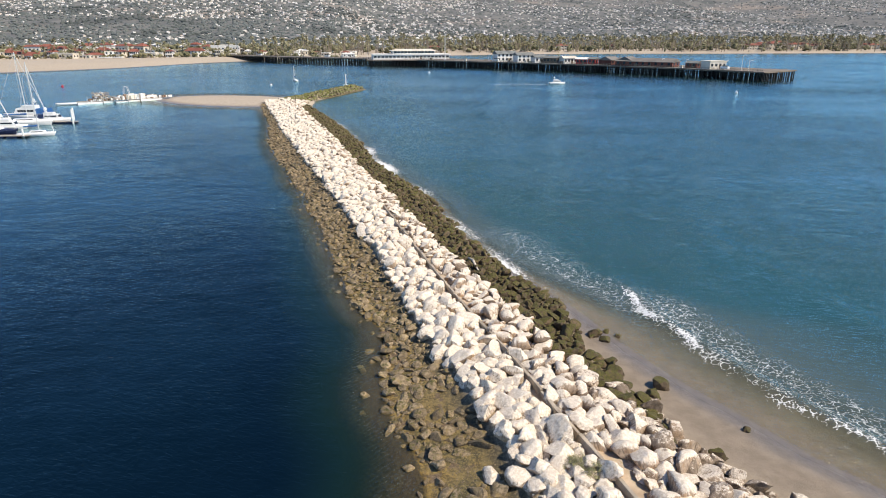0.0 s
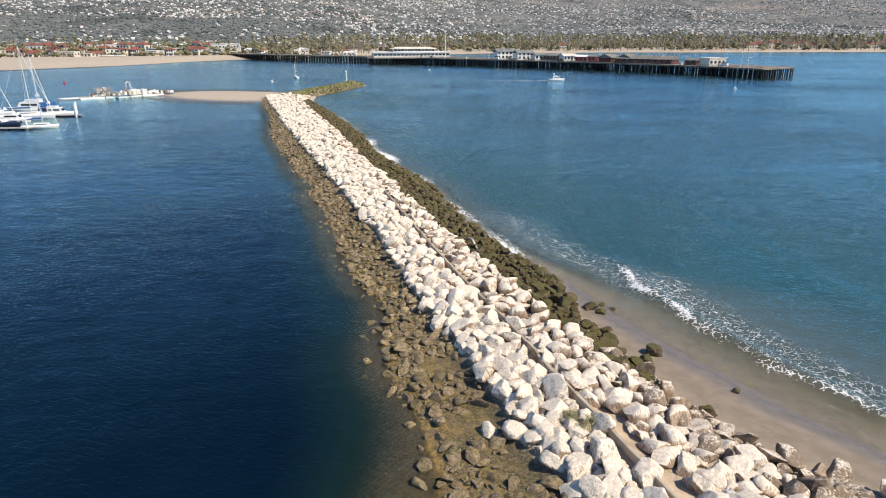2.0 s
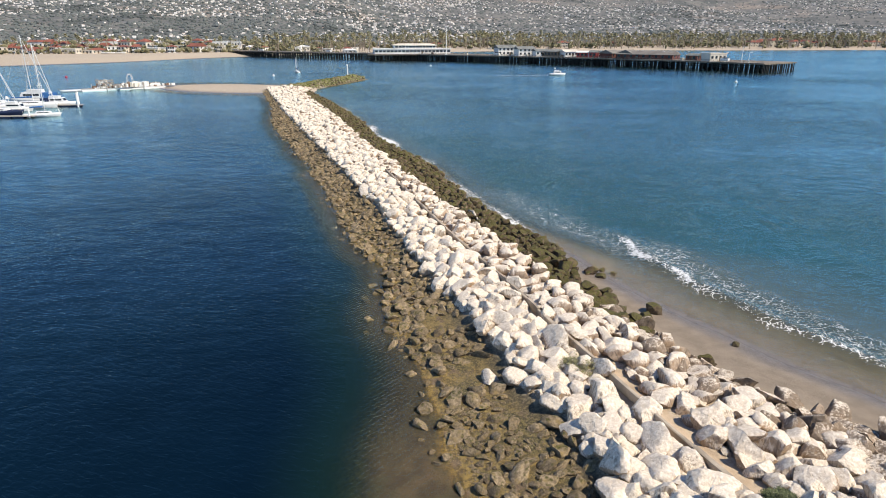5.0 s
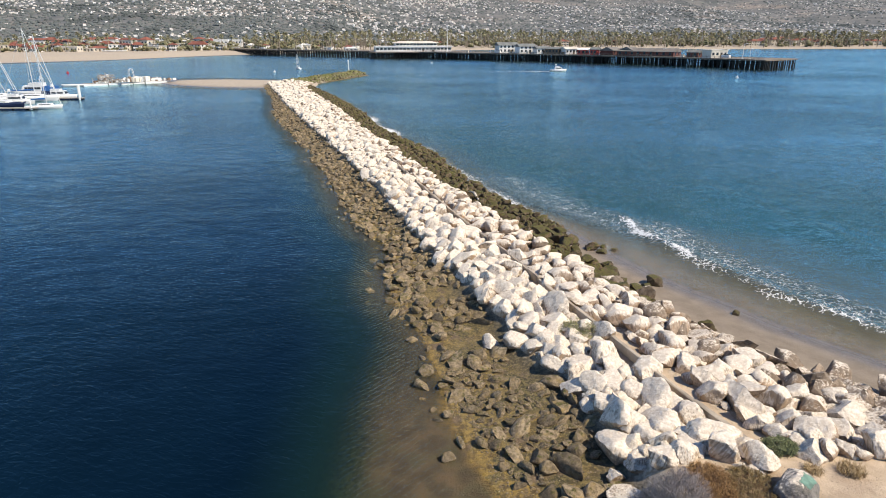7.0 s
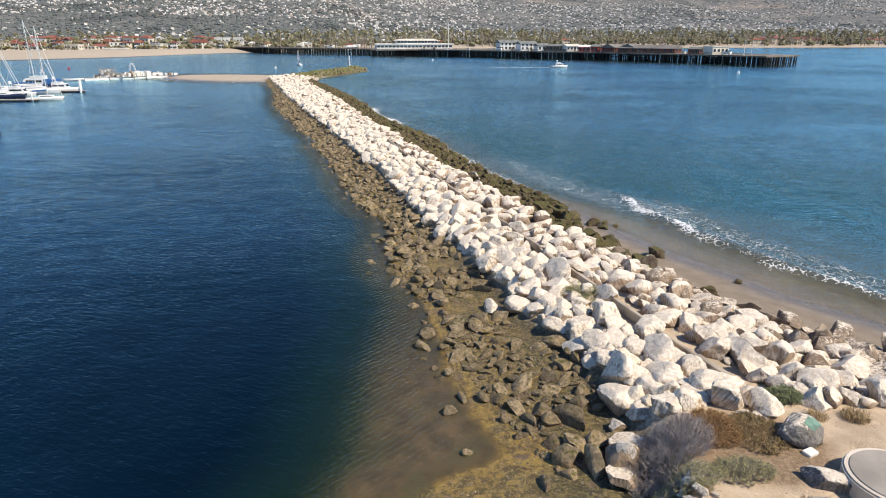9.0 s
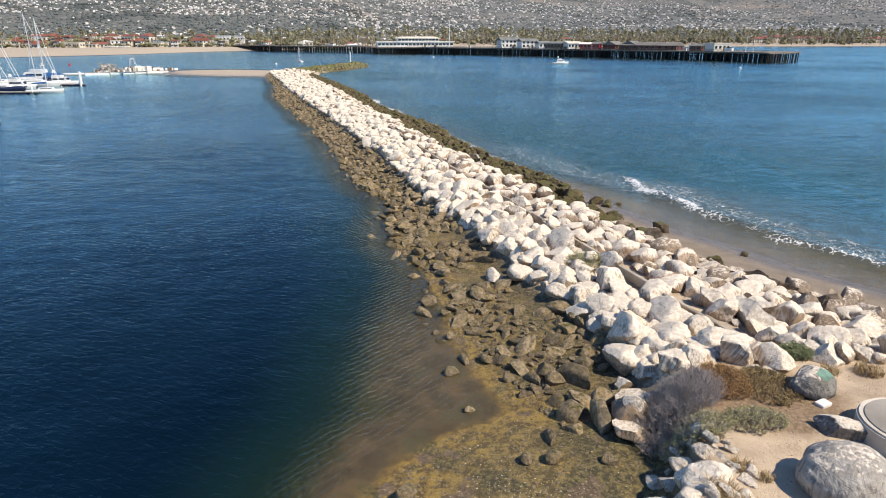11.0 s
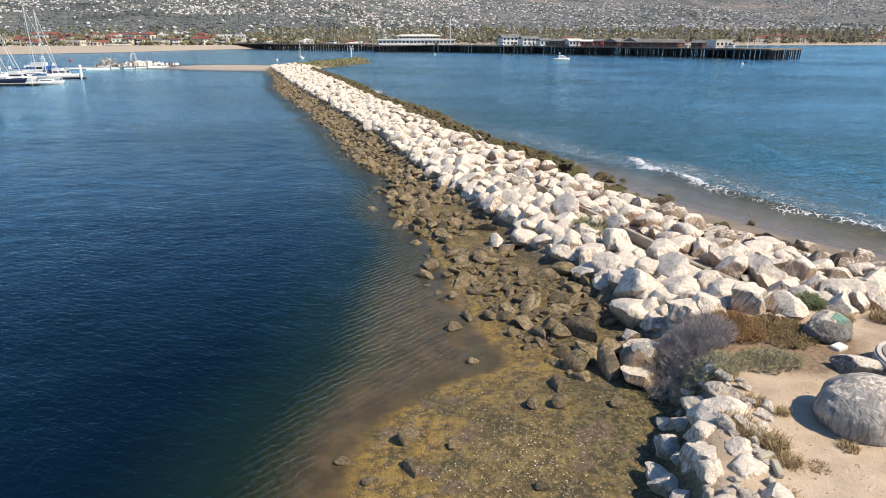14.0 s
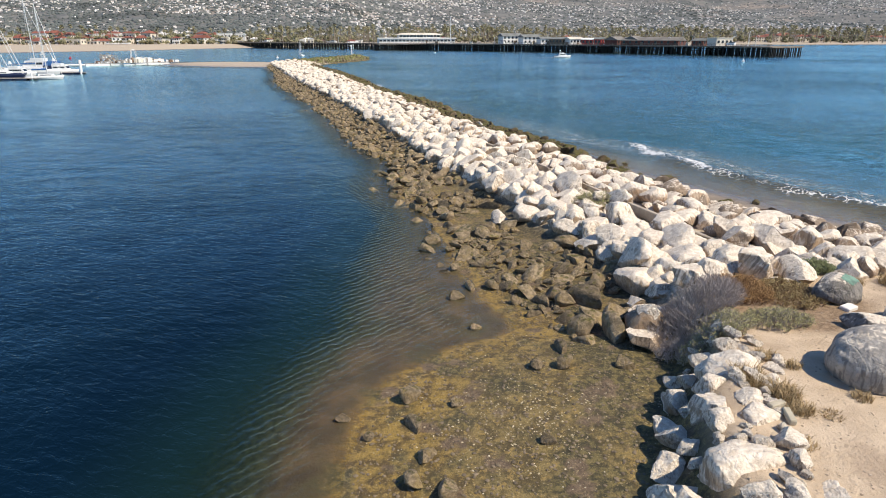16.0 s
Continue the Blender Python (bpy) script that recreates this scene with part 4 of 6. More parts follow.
def building(name, label, group, x, y, z, rz, w, d, h, wall, roof, rise, storeys=2, wins=5, hip=False, win=None):
    """A house: walls, a roof, a door and rows of windows on the front and one end."""
    top = new(name)
    top.matrix_basis = pose(x, y, z, 0, 0, rz)
    tagged(top, label, "building", group)
    box_part("wall", wall, top, 0, 0, -1.0, w, d, h + 1.0)
    bm = bmesh.new()
    if rise > 0:
        add_roof(bm, w, d, h, rise, 0.5, hip)
    else:
        add_box(bm, 0, 0, h, w + 0.5, d + 0.5, 0.4)
    part("roof", bm, roof, top)
    if rise > 0 and not hip:
        for s in (-1, 1):
            bm = bmesh.new()
            v = [bm.verts.new(p) for p in ((s * w / 2, -d / 2, h), (s * w / 2, d / 2, h), (s * w / 2, 0, h + rise * 0.94),
                                           (s * (w / 2 - 0.3), -d / 2, h), (s * (w / 2 - 0.3), d / 2, h), (s * (w / 2 - 0.3), 0, h + rise * 0.94))]
            for f in ((0, 1, 2), (5, 4, 3), (0, 2, 5, 3), (1, 4, 5, 2), (0, 3, 4, 1)):
                bm.faces.new([v[i] for i in f])
            bmesh.ops.recalc_face_normals(bm, faces=bm.faces)
            part("gable", bm, wall, top)
    step = h / storeys
    for s in range(storeys):
        for k in range(wins):
            ob = new("window", win or W_SMALL)
            ob.parent = top
            ob.matrix_basis = pose((k + 0.5) / wins * w - w / 2, -d / 2 - 0.03, s * step + step * 0.35)
        for k in range(2):
            ob = new("window", win or W_SMALL)
            ob.parent = top
            ob.matrix_basis = pose(w / 2 + 0.03, (k - 0.5) * d * 0.45, s * step + step * 0.35, 0, 0, 90)
    box_part("door", M_BROWNWALL, top, w * 0.12, -d / 2 - 0.04, 0, 1.2, 0.12, 2.1)
    return top


# ---- wharf ----
WHARF = ((159, 314), (131, 353), (96, 390), (44, 430), (-54, 496), (-148, 548), (-215, 604))
DECK = 4.8


def wharf_point(k, off):
    """A point at share k of the wharf's seaward edge, off metres in from it, and the edge's heading."""
    p = [Vector(q) for q in WHARF]
    lens = [(b - a).length for a, b in zip(p, p[1:])]
    s = k * sum(lens)
    for a, b, l in zip(p, p[1:], lens):
        if s <= l + 1e-6:
            d = (b - a) / l
            nrm = Vector((d.y, -d.x))
            return a + d * s + nrm * off, math.degrees(math.atan2(d.y, d.x))
        s -= l
    return p[-1], 0.0


wharf = tagged(new("wharf"), "long timber wharf on rows of dark piles", "wharf", kind="structure")
bm = bmesh.new()
N = 84
rows_v = []
for i in range(N + 1):
    k = i / N
    wide = 33 - 20 * float(smooth(k, 0.58, 0.66))
    a, _ = wharf_point(k, 0)
    b, _ = wharf_point(k, wide)
    rows_v.append([bm.verts.new((q.x, q.y, z)) for q, z in ((a, DECK), (b, DECK), (b, DECK - 0.7), (a, DECK - 0.7))])
for p, q in zip(rows_v, rows_v[1:]):
    for i in range(4):
        bm.faces.new((p[i], p[(i + 1) % 4], q[(i + 1) % 4], q[i]))
bm.faces.new(rows_v[0])
bm.faces.new(rows_v[-1][::-1])
bmesh.ops.recalc_face_normals(bm, faces=bm.faces)
part("deck", bm, M_TIMBER, wharf, "weathered plank deck")
bm = bmesh.new()
add_rod(bm, (0, 0, -2.0), (0, 0, DECK - 0.3), 0.30, 0.26, 7)
me_pile = bpy.data.meshes.new("pile")
bm.to_mesh(me_pile)
bm.free()
me_pile.materials.append(M_PILE)
NP = 170
for i in range(NP + 1):
    p, _ = wharf_point(i / NP, 0.45)
    ob = new("pile", me_pile)
    ob.parent = wharf
    ob.matrix_basis = pose(p.x + random.uniform(-0.3, 0.3), p.y, 0, random.uniform(-2, 2), random.uniform(-2.5, 2.5), 0)
for i in range(12):
    q, _ = wharf_point(0, 3.0 + 2.55 * i)
    ob = new("pile", me_pile)
    ob.parent = wharf
    ob.matrix_basis = pose(q.x, q.y + 0.4, 0, 0, random.uniform(-2, 2), 0)
bm = bmesh.new()
for off in (2.2, 4.4, 6.6, 8.8, 11, 13.5, 17, 21, 25, 29):
    for i in range(170):
        if off > 12 and i > 98:
            continue
        p, _ = wharf_point((i + (0.5 if off in (2.2, 6.6) else 0.1)) / 171, off + random.uniform(-0.4, 0.4))
        add_rod(bm, (p.x, p.y, -2), (p.x, p.y, DECK - 0.6), 0.30, 0.28, 5)
tagged(part("inner_piles", bm, M_PILE, wharf), "inner rows of dark piles", kind="stuff")
bm = bmesh.new()
for off in (0.6, 0.65):
    for i in range(150):
        p, ang = wharf_point((i + 0.5) / 150, off)
        add_box(bm, p.x, p.y, DECK - 1.5 if off > 0.62 else DECK - 2.6, 3.4, 0.25, 0.3, ang)
part("stringer", bm, M_PILE, wharf)
bm = bmesh.new()
for i in range(200):
    p, ang = wharf_point((i + 0.5) / 200, 0.25)
    add_box(bm, p.x, p.y, DECK, 0.12, 0.12, 1.0, ang)
    add_box(bm, p.x, p.y, DECK + 0.95, 2.5, 0.1, 0.1, ang)
    add_box(bm, p.x, p.y, DECK + 0.5, 2.5, 0.06, 0.08, ang)
part("railing", bm, M_TIMBER, wharf)

bm = bmesh.new()
add_box(bm, -24, 487, DECK - 0.72, 66, 29, 0.715)
part("deck", bm, M_TIMBER, wharf, "widened plank deck under the restaurant")
for i in range(27):
    for j in range(4):
        ob = new("pile", me_pile)
        ob.parent = wharf
        ob.matrix_basis = pose(-56 + i * 2.46, 473.5 + j * 8.6, 0, 0, random.uniform(-2, 2), 0)

G = "buildings on the wharf"
rest = building("restaurant", "long white two-storey restaurant on the wharf", G, -25, 488, DECK, 12, 58, 13, 3.6, M_STUCCO, M_STUCCO, 0, 1, 20, win=W_WIDE)
box_part("upper_floor", M_STUCCO, rest, 2, 0, 4.0, 32, 9, 2.2)
bm = bmesh.new()
add_roof(bm, 34, 10, 6.2, 1.2, 0.5, True)
ob = part("upper_roof", bm, M_CREAM, rest)
ob.location.x = 2
for k in range(12):
    ob = new("window", W_WIDE)
    ob.parent = rest
    ob.matrix_basis = pose(-12 + k * 2.6, -4.53, 4.45)
box_part("fascia", M_STUCCO, rest, 0, -6.9, 3.2, 60, 0.3, 0.8)
building("shop", "white two-storey gabled shop with dark windows", G, 43, 447, DECK, 14, 14, 10, 5.0, M_STUCCO, M_GREYROOF, 2.0, 2, 5)
building("shop", "pale blue-white gabled shop with a grey roof", G, 55, 437, DECK, 14, 12, 10, 4.4, M_STUCCO, M_GREYROOF, 1.8, 2, 4)
building("shop", "white shop with a low gabled roof", G, 64, 428, DECK, 14, 8, 8, 3.4, M_STUCCO, M_GREYROOF, 1.3, 1, 3)
building("shop", "brown boarded shop under a brown roof", G, 72.5, 421, DECK, -40, 10, 8, 3.2, M_BROWNWALL, M_GREYROOF, 1.3, 1, 4)
building("shop", "white low shop with a pitched roof", G, 81, 414, DECK, 14, 9, 8, 3.3, M_STUCCO, M_CREAM, 1.3, 1, 4)
building("kiosk", "bright red kiosk with a white roof", G, 88, 404.5, DECK, -18, 7, 5, 3.0, M_BRIGHTRED, M_STUCCO, 1.0, 1, 3)
building("kiosk", "small red and white kiosk", G, 94.5, 400, DECK, -42, 5, 5, 3.2, M_BRIGHTRED, M_GREYROOF, 1.2, 1, 2)
building("hall", "barn-red hall with a grey-brown gabled roof", G, 103.5, 396, DECK, 42, 10, 9, 2.8, M_BARN, M_GREENROOF, 2.0, 1, 3)
building("hall", "long barn-red hall under a grey-brown roof", G, 121, 378, DECK, -38, 34, 13, 2.6, M_BARN, M_GREENROOF, 1.9, 1, 9)
building("hall", "barn-red gabled wing with a grey-brown roof", G, 112, 385, DECK, 43, 9, 9, 3.0, M_BARN, M_GREENROOF, 2.1, 1, 2)
building("shed", "small barn-red shed with a grey roof", G, 140, 355, DECK, -54, 7, 6, 2.6, M_BARN, M_GREYROOF, 1.2, 1, 2)
building("cafe", "tan block cafe with a stepped flat roof", G, 147, 346, DECK, 14, 10, 8, 3.8, M_CREAM, M_CREAM, 0, 1, 4)


def pole(name, label, x, y, z, h, r, material, arm=0.0):
    top = new(name)
    top.matrix_basis = pose(x, y, z)
    tagged(top, label, "pole")
    bm = bmesh.new()
    add_rod(bm, (0, 0, 0), (0, 0, h), r, r * 0.6, 8)
    part("shaft", bm, material, top)
    bm = bmesh.new()
    add_box(bm, 0, 0, 0, r * 5, r * 5, 0.35)
    part("base", bm, material, top)
    if arm:
        bm = bmesh.new()
        add_rod(bm, (0, 0, h * 0.97), (arm, -0.3, h), r * 0.5, r * 0.4)
        add_box(bm, arm, -0.3, h - 0.15, 0.9, 0.4, 0.25)
        part("lamp_head", bm, material, top)
    return top


pole("flagpole", "tall white pole beside the restaurant", 1.4, 463.5, DECK, 18.5, 0.28, M_GEL)
pole("light_mast", "white light mast near the wharf's end", 156, 332, DECK, 7.5, 0.16, M_GEL, 1.2)
pole("lamp_post", "white lamp post with an arm", 158.3, 329, DECK, 5.0, 0.12, M_GEL, 1.0)
for px_, py_ in ((127, 369.5), (136, 356.5), (150, 338), (97, 398.5), (32, 447), (-60, 506), (-90, 522)):
    pole("lamp_post", "white lamp post on the wharf deck", px_, py_, DECK, 4.5, 0.12, M_GEL, 0.8)
for i in range(16):
    p, ang = wharf_point(0.03 + i * 0.055 + random.uniform(0, 0.02), 3.2 + random.uniform(0, 3))
    car = new("parked_van" if i % 3 == 0 else "crate")
    car.matrix_basis = pose(p.x, p.y, DECK, 0, 0, ang)
    if i % 3 == 0:
        tagged(car, "white van parked on the wharf deck", "vehicle", "vans on the wharf")
        box_part("body", M_GEL, car, 0, 0, 0.35, 4.4, 1.8, 1.3)
        box_part("cabin", M_PANE, car, -0.3, 0, 1.62, 2.6, 1.6, 0.5)
    else:
        tagged(car, "pale equipment crate standing on the wharf", "crate", "crates on the wharf")
        box_part("body", M_CREAM if i % 2 else M_BROWNWALL, car, 0, 0, 0, 1.6, 1.2, 1.3)
        box_part("lid", M_DOCK, car, 0, 0, 1.3, 1.7, 1.3, 0.12)

# ---- beacon on the tip ----
beacon = new("beacon")
beacon.matrix_basis = pose(-42.1, 273.0, 0.9)
tagged(beacon, "white beacon post on a concrete block", "beacon")
box_part("base", M_STUCCO, beacon, 0, 0, -0.4, 1.7, 1.7, 1.2)
bm = bmesh.new()
add_rod(bm, (0, 0, 0.8), (0, 0, 4.7), 0.26, 0.2, 8)
part("post", bm, M_GEL, beacon)
bm = bmesh.new()
add_box(bm, 0, 0, 4.7, 0.55, 0.55, 0.5)
part("lantern", bm, M_GEL, beacon)

# ---- palms, shore trees and houses ----
def palm(h, seed):
    r = random.Random(seed)
    top = new("palm_tree")
    tagged(top, "tall slender fan palm on the far shore", "palm tree", "palms along the shore")
    bm = bmesh.new()
    bend = r.uniform(-0.6, 0.6)
    pts = [Vector((bend * (k / 4) ** 2, 0, h * k / 4)) for k in range(5)]
    for k in range(4):
        add_rod(bm, pts[k], pts[k + 1], 0.5 - 0.06 * k, 0.45 - 0.06 * k, 6)
    part("trunk", bm, M_TRUNK, top)
    bm = bmesh.new()
    for k in range(30):
        a, e = r.uniform(0, 6.283), r.uniform(-0.9, 1.1)
        L = r.uniform(2.4, 3.5)
        d, side = Vector((math.cos(a) * math.cos(e), math.sin(a) * math.cos(e), math.sin(e))), Vector((-math.sin(a), math.cos(a), 0))
        p0, p1, p2 = pts[-1], pts[-1] + d * L * 0.6, pts[-1] + d * L - Vector((0, 0, 0.5))
        v = [bm.verts.new(q) for q in (p0, p1 + side * 0.8, p2 + side * 0.1, p2 - side * 0.1, p1 - side * 0.8, p1 + Vector((0, 0, 0.22)))]
        for f in ((0, 1, 5), (1, 2, 3, 5), (5, 3, 4), (0, 5, 4)):
            bm.faces.new([v[i] for i in f])
    part("crown", bm, M_FROND, top)
    bm = bmesh.new()
    for k in range(10):
        a = r.uniform(0, 6.283)
        add_rod(bm, pts[-1], pts[-1] + Vector((math.cos(a) * 0.7, math.sin(a) * 0.7, -r.uniform(1.2, 2.2))), 0.2, 0.05, 4)
    part("dead_fronds", bm, M_TRUNK, top)
    return top


def front_y(x):
    """The line of the waterfront buildings."""
    return 530 + (x + 370) * 0.42


palms = [palm(h, i) for i, h in enumerate((15.0, 16.8, 18.6, 12.0))]
rp = random.Random(4)
spots = []
for i in range(350):
    x = rp.uniform(-200, 640) if i < 240 else rp.uniform(-430, -120)
    y = float(shore_y(x)) + rp.uniform(22, 100) if x > -150 else front_y(x) + rp.uniform(-14, 60)
    spots.append((x, y))
for i, (x, y) in enumerate(spots):
    z = float(land(x, y)) - 0.3
    s = rp.uniform(0.85, 1.15) * (1.0 if x > -120 else 0.72)
    m = pose(x, y, z, 0, 0, rp.uniform(0, 360))
    if i < 4:
        palms[i].matrix_basis = m
    else:
        t = copy_thing(palms[rp.randrange(4)], m)
        t.scale = (s, s, s)


def clumps(name, label, spots, material, seed, level=1):
    """Many small crowns of leaves, joined."""
    r = np.random.RandomState(seed)
    shapes = [stone_points(level, 900 + seed * 10 + k, 2, 0.3) for k in range(6)]
    V, F, base = [], [], 0
    for x, y, z, s in spots:
        v, f = shapes[r.randint(6)]
        a = r.uniform(0, 6.283)
        c, n = math.cos(a), math.sin(a)
        q = v * np.array([s, s, s * r.uniform(0.75, 1.15)]) * r.uniform(0.85, 1.15, (len(v), 1))
        q = np.stack([q[:, 0] * c - q[:, 1] * n + x, q[:, 0] * n + q[:, 1] * c + y, q[:, 2] + z], 1)
        V.append(q)
        F.append(np.array(f) + base)
        base += len(v)
    me = bpy.data.meshes.new(name)
    me.from_pydata(np.concatenate(V).tolist(), [], np.concatenate(F).tolist())
    me.materials.append(material)
    return tagged(new(name, me), label, "trees", kind="stuff")


rt = np.random.RandomState(8)
band = []
for _ in range(1250):
    x = rt.uniform(-420, 900) if rt.uniform() < 0.75 else rt.uniform(-420, -120)
    y = float(shore_y(x)) + rt.uniform(28, 300) if x > -150 else front_y(x) + rt.uniform(-2, 170)
    z, s = float(land(x, y)), rt.uniform(2.2, 4.6)
    for k in range(7):
        band.append((x + rt.uniform(-s, s), y + rt.uniform(-s, s), z + s * rt.uniform(0.3, 1.7), s * rt.uniform(0.4, 0.75)))
clumps("shore_trees", "dusty green trees along the waterfront", band, M_GROVE, 1)
hedge = []
for _ in range(280):
    x = rt.uniform(-400, -110)
    y = front_y(x) + rt.uniform(-16, 14)
    s = rt.uniform(0.7, 2.5) ** 1.0
    for k in range(4):
        hedge.append((x + rt.uniform(-s, s), y + rt.uniform(-s, s), float(land(x, y)) + s * rt.uniform(0.4, 1.5), s * rt.uniform(0.5, 0.9)))
clumps("promenade_shrubs", "dark shrubs in front of the beach buildings", hedge, M_GROVE, 3)


def grove():
    """The farther palms of the shore, joined."""
    r = np.random.RandomState(77)
    V, F, mats = [], [], []
    for _ in range(900):
        x = r.uniform(-190, 900)
        y = float(shore_y(x)) + r.uniform(30, 210)
        z, h = float(land(x, y)), r.uniform(9, 17.5)
        k = len(V)
        V += [(x - 0.4, y, z), (x + 0.4, y, z), (x, y + 0.5, z), (x - 0.25, y, z + h), (x + 0.25, y, z + h), (x, y + 0.3, z + h)]
        F += [(k, k + 1, k + 4, k + 3), (k + 1, k + 2, k + 5, k + 4), (k + 2, k, k + 3, k + 5)]
        mats += [0, 0, 0]
        for a in np.arange(0, 6.28, 0.42):
            e, L = r.uniform(-0.8, 0.9), r.uniform(2.2, 3.3)
            d = np.array((math.cos(a) * math.cos(e), math.sin(a) * math.cos(e), math.sin(e)))
            s = np.array((-math.sin(a), math.cos(a), 0.25)) * 0.75
            p = np.array((x, y, z + h))
            k = len(V)
            V += [tuple(p), tuple(p + d * L * 0.6 + s), tuple(p + d * L - (0, 0, 0.6)), tuple(p + d * L * 0.6 - s)]
            F.append((k, k + 1, k + 2, k + 3))
            mats.append(1)
    me = bpy.data.meshes.new("palm_grove")
    me.from_pydata(V, [], F)
    me.materials.append(M_TRUNK)
    me.materials.append(M_FROND)
    me.polygons.foreach_set("material_index", mats)
    return tagged(new("palm_grove", me), "dense grove of tall fan palms", "palm trees", kind="stuff")


grove()


def hill_spots(n, seed, lo, hi, spread):
    """Places on the slope, more of them low down, in drifts."""
    r = np.random.RandomState(seed)
    d = lo + (hi - lo) * r.uniform(0, 1, n * 3) ** 1.1
    az = r.uniform(-0.70, 0.72, n * 3)
    x, y = d * np.tan(az), d.copy()
    drift = wobble(x, y, 420, seed) + r.uniform(-0.9, 0.9, n * 3)
    ok = (drift > spread) & (y > shore_y(x) + 215)
    return np.stack([x[ok], y[ok]], 1)[:n]


hs = hill_spots(27000, 21, 900, 4300, -0.9)
hz = land(hs[:, 0], hs[:, 1])
clumps("hill_trees", "dark green trees scattered over the hillside", [(x, y, z - 0.2 * s, s) for (x, y), z, s in zip(hs, hz, rt.uniform(2.6, 7.0, len(hs)))], M_HAZY_LEAF, 2)
hs = hill_spots(9000, 23, 640, 1700, -1.2)
hz = land(hs[:, 0], hs[:, 1])
clumps("foothill_trees", "grey-green trees covering the lower slope", [(x, y, z + 0.1 * s, s) for (x, y), z, s in zip(hs, hz, rt.uniform(2.2, 5.0, len(hs)))], M_HAZY_LEAF, 4)


def hill_houses():
    r = np.random.RandomState(33)
    p = np.concatenate([hill_spots(13000, 22, 1450, 4200, -0.25), hill_spots(1100, 24, 760, 1500, 0.1)])
    p = p[r.uniform(0, 1, len(p)) < np.where(p[:, 0] / p[:, 1] > 0.05, 0.5, 1.0)]
    z = land(p[:, 0], p[:, 1])
    V, F, mats = [], [], []
    quad = ((0, 1, 5, 4), (1, 2, 6, 5), (2, 3, 7, 6), (3, 0, 4, 7))
    for (x, y), g0 in zip(p, z):
        w, d, h = r.uniform(2.8, 7.5), r.uniform(3, 5), r.choice([1.1, 1.6, 2.2, 3.0])
        a, b, rise, zb = w / 2, d / 2, r.choice([0.3, 0.6, 1.1]), g0 - 0.8
        t = r.uniform(-0.6, 0.6)
        c, s = math.cos(t), math.sin(t)
        k = len(V)
        loc = [(-a, -b, zb), (a, -b, zb), (a, b, zb), (-a, b, zb), (-a, -b, g0 + h), (a, -b, g0 + h), (a, b, g0 + h), (-a, b, g0 + h),
               (-a, 0, g0 + h + rise), (a, 0, g0 + h + rise)]
        V += [(u * c - v * s + x, u * s + v * c + y, q) for u, v, q in loc]
        F += [tuple(k + i for i in f) for f in quad] + [(k + 4, k + 5, k + 9, k + 8), (k + 6, k + 7, k + 8, k + 9), (k + 5, k + 6, k + 9), (k + 7, k + 4, k + 8)]
        mats += [0, 0, 0, 0, 1, 1, 0, 0]
    me = bpy.data.meshes.new("hill_houses")
    me.from_pydata(V, [], F)
    me.materials.append(M_HILLWALL)
    me.materials.append(M_HILLROOF)
    me.polygons.foreach_set("material_index", mats)
    return tagged(new("hill_houses", me), "pale houses scattered over the hillside", "houses", kind="stuff")


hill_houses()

# waterfront buildings: a front row of low red roofs, white blocks behind
G = "waterfront buildings"
rb = random.Random(19)
x, i = -384.0, 0
while x < -196:
    wdt = rb.choice((5, 6, 8, 10, 13))
    front = i % 3 != 2
    red = (rb.random() < 0.55) if x < -300 else (rb.random() < 0.35)
    hgt = rb.choice((2.8, 3.2, 4.4, 5.6)) if front else rb.choice((5.8, 6.6, 8.0, 9.6))
    y = front_y(x) + (rb.uniform(-9, 8) if front else rb.uniform(16, 40))
    building("waterfront_hotel" if hgt > 5.5 else "waterfront_shop", ("cream stucco building with a red tile roof" if red else "white stucco building with a low roof") + " by the beach",
             G, x, y, float(land(x, y)) - 0.3, rb.uniform(-14, 22), wdt, rb.choice((8, 10, 12)), hgt, rb.choice((M_CREAM, M_STUCCO, M_STUCCO)), M_TILE if red else rb.choice((M_STUCCO, M_CREAM)),
             rb.choice((1.6, 2.2, 2.8)) if red else rb.choice((0, 0, 1.4)), 1 if hgt < 5.5 else 2, max(3, wdt // 3), rb.random() < 0.6)
    x += wdt * 0.30 + rb.uniform(0.5, 3.5)
    i += 1
for i in range(13):
    x = rb.uniform(-205, -95)
    y = front_y(x) + rb.uniform(2, 40)
    building("waterfront_shop", "low pale stucco shop among the palms", G, x, y, float(land(x, y)) - 0.3, rb.uniform(-14, 14), rb.uniform(6, 13), 8, rb.choice((3.4, 4.5, 6.5)), rb.choice((M_STUCCO, M_CREAM)),
             M_TILE if i % 4 == 0 else M_STUCCO, 1.6 if i % 2 == 0 else 0, 1, 3, True)
for i in range(40):
    x = rb.uniform(-395, -190)
    y = front_y(x) + rb.uniform(35, 140)
    building("town_house", "pale stucco town house behind the waterfront", "houses behind the waterfront", x, y, float(land(x, y)) - 0.3, rb.uniform(-25, 25), rb.uniform(7, 17), 9,
             rb.choice((4.2, 5.4, 6.6, 8.6)), (M_STUCCO, M_CREAM, M_STUCCO)[i % 3], (M_STUCCO, M_TILE, M_CREAM, M_STUCCO)[i % 4], (0, 2.2, 0, 1.5)[i % 4], 2, 4, True)
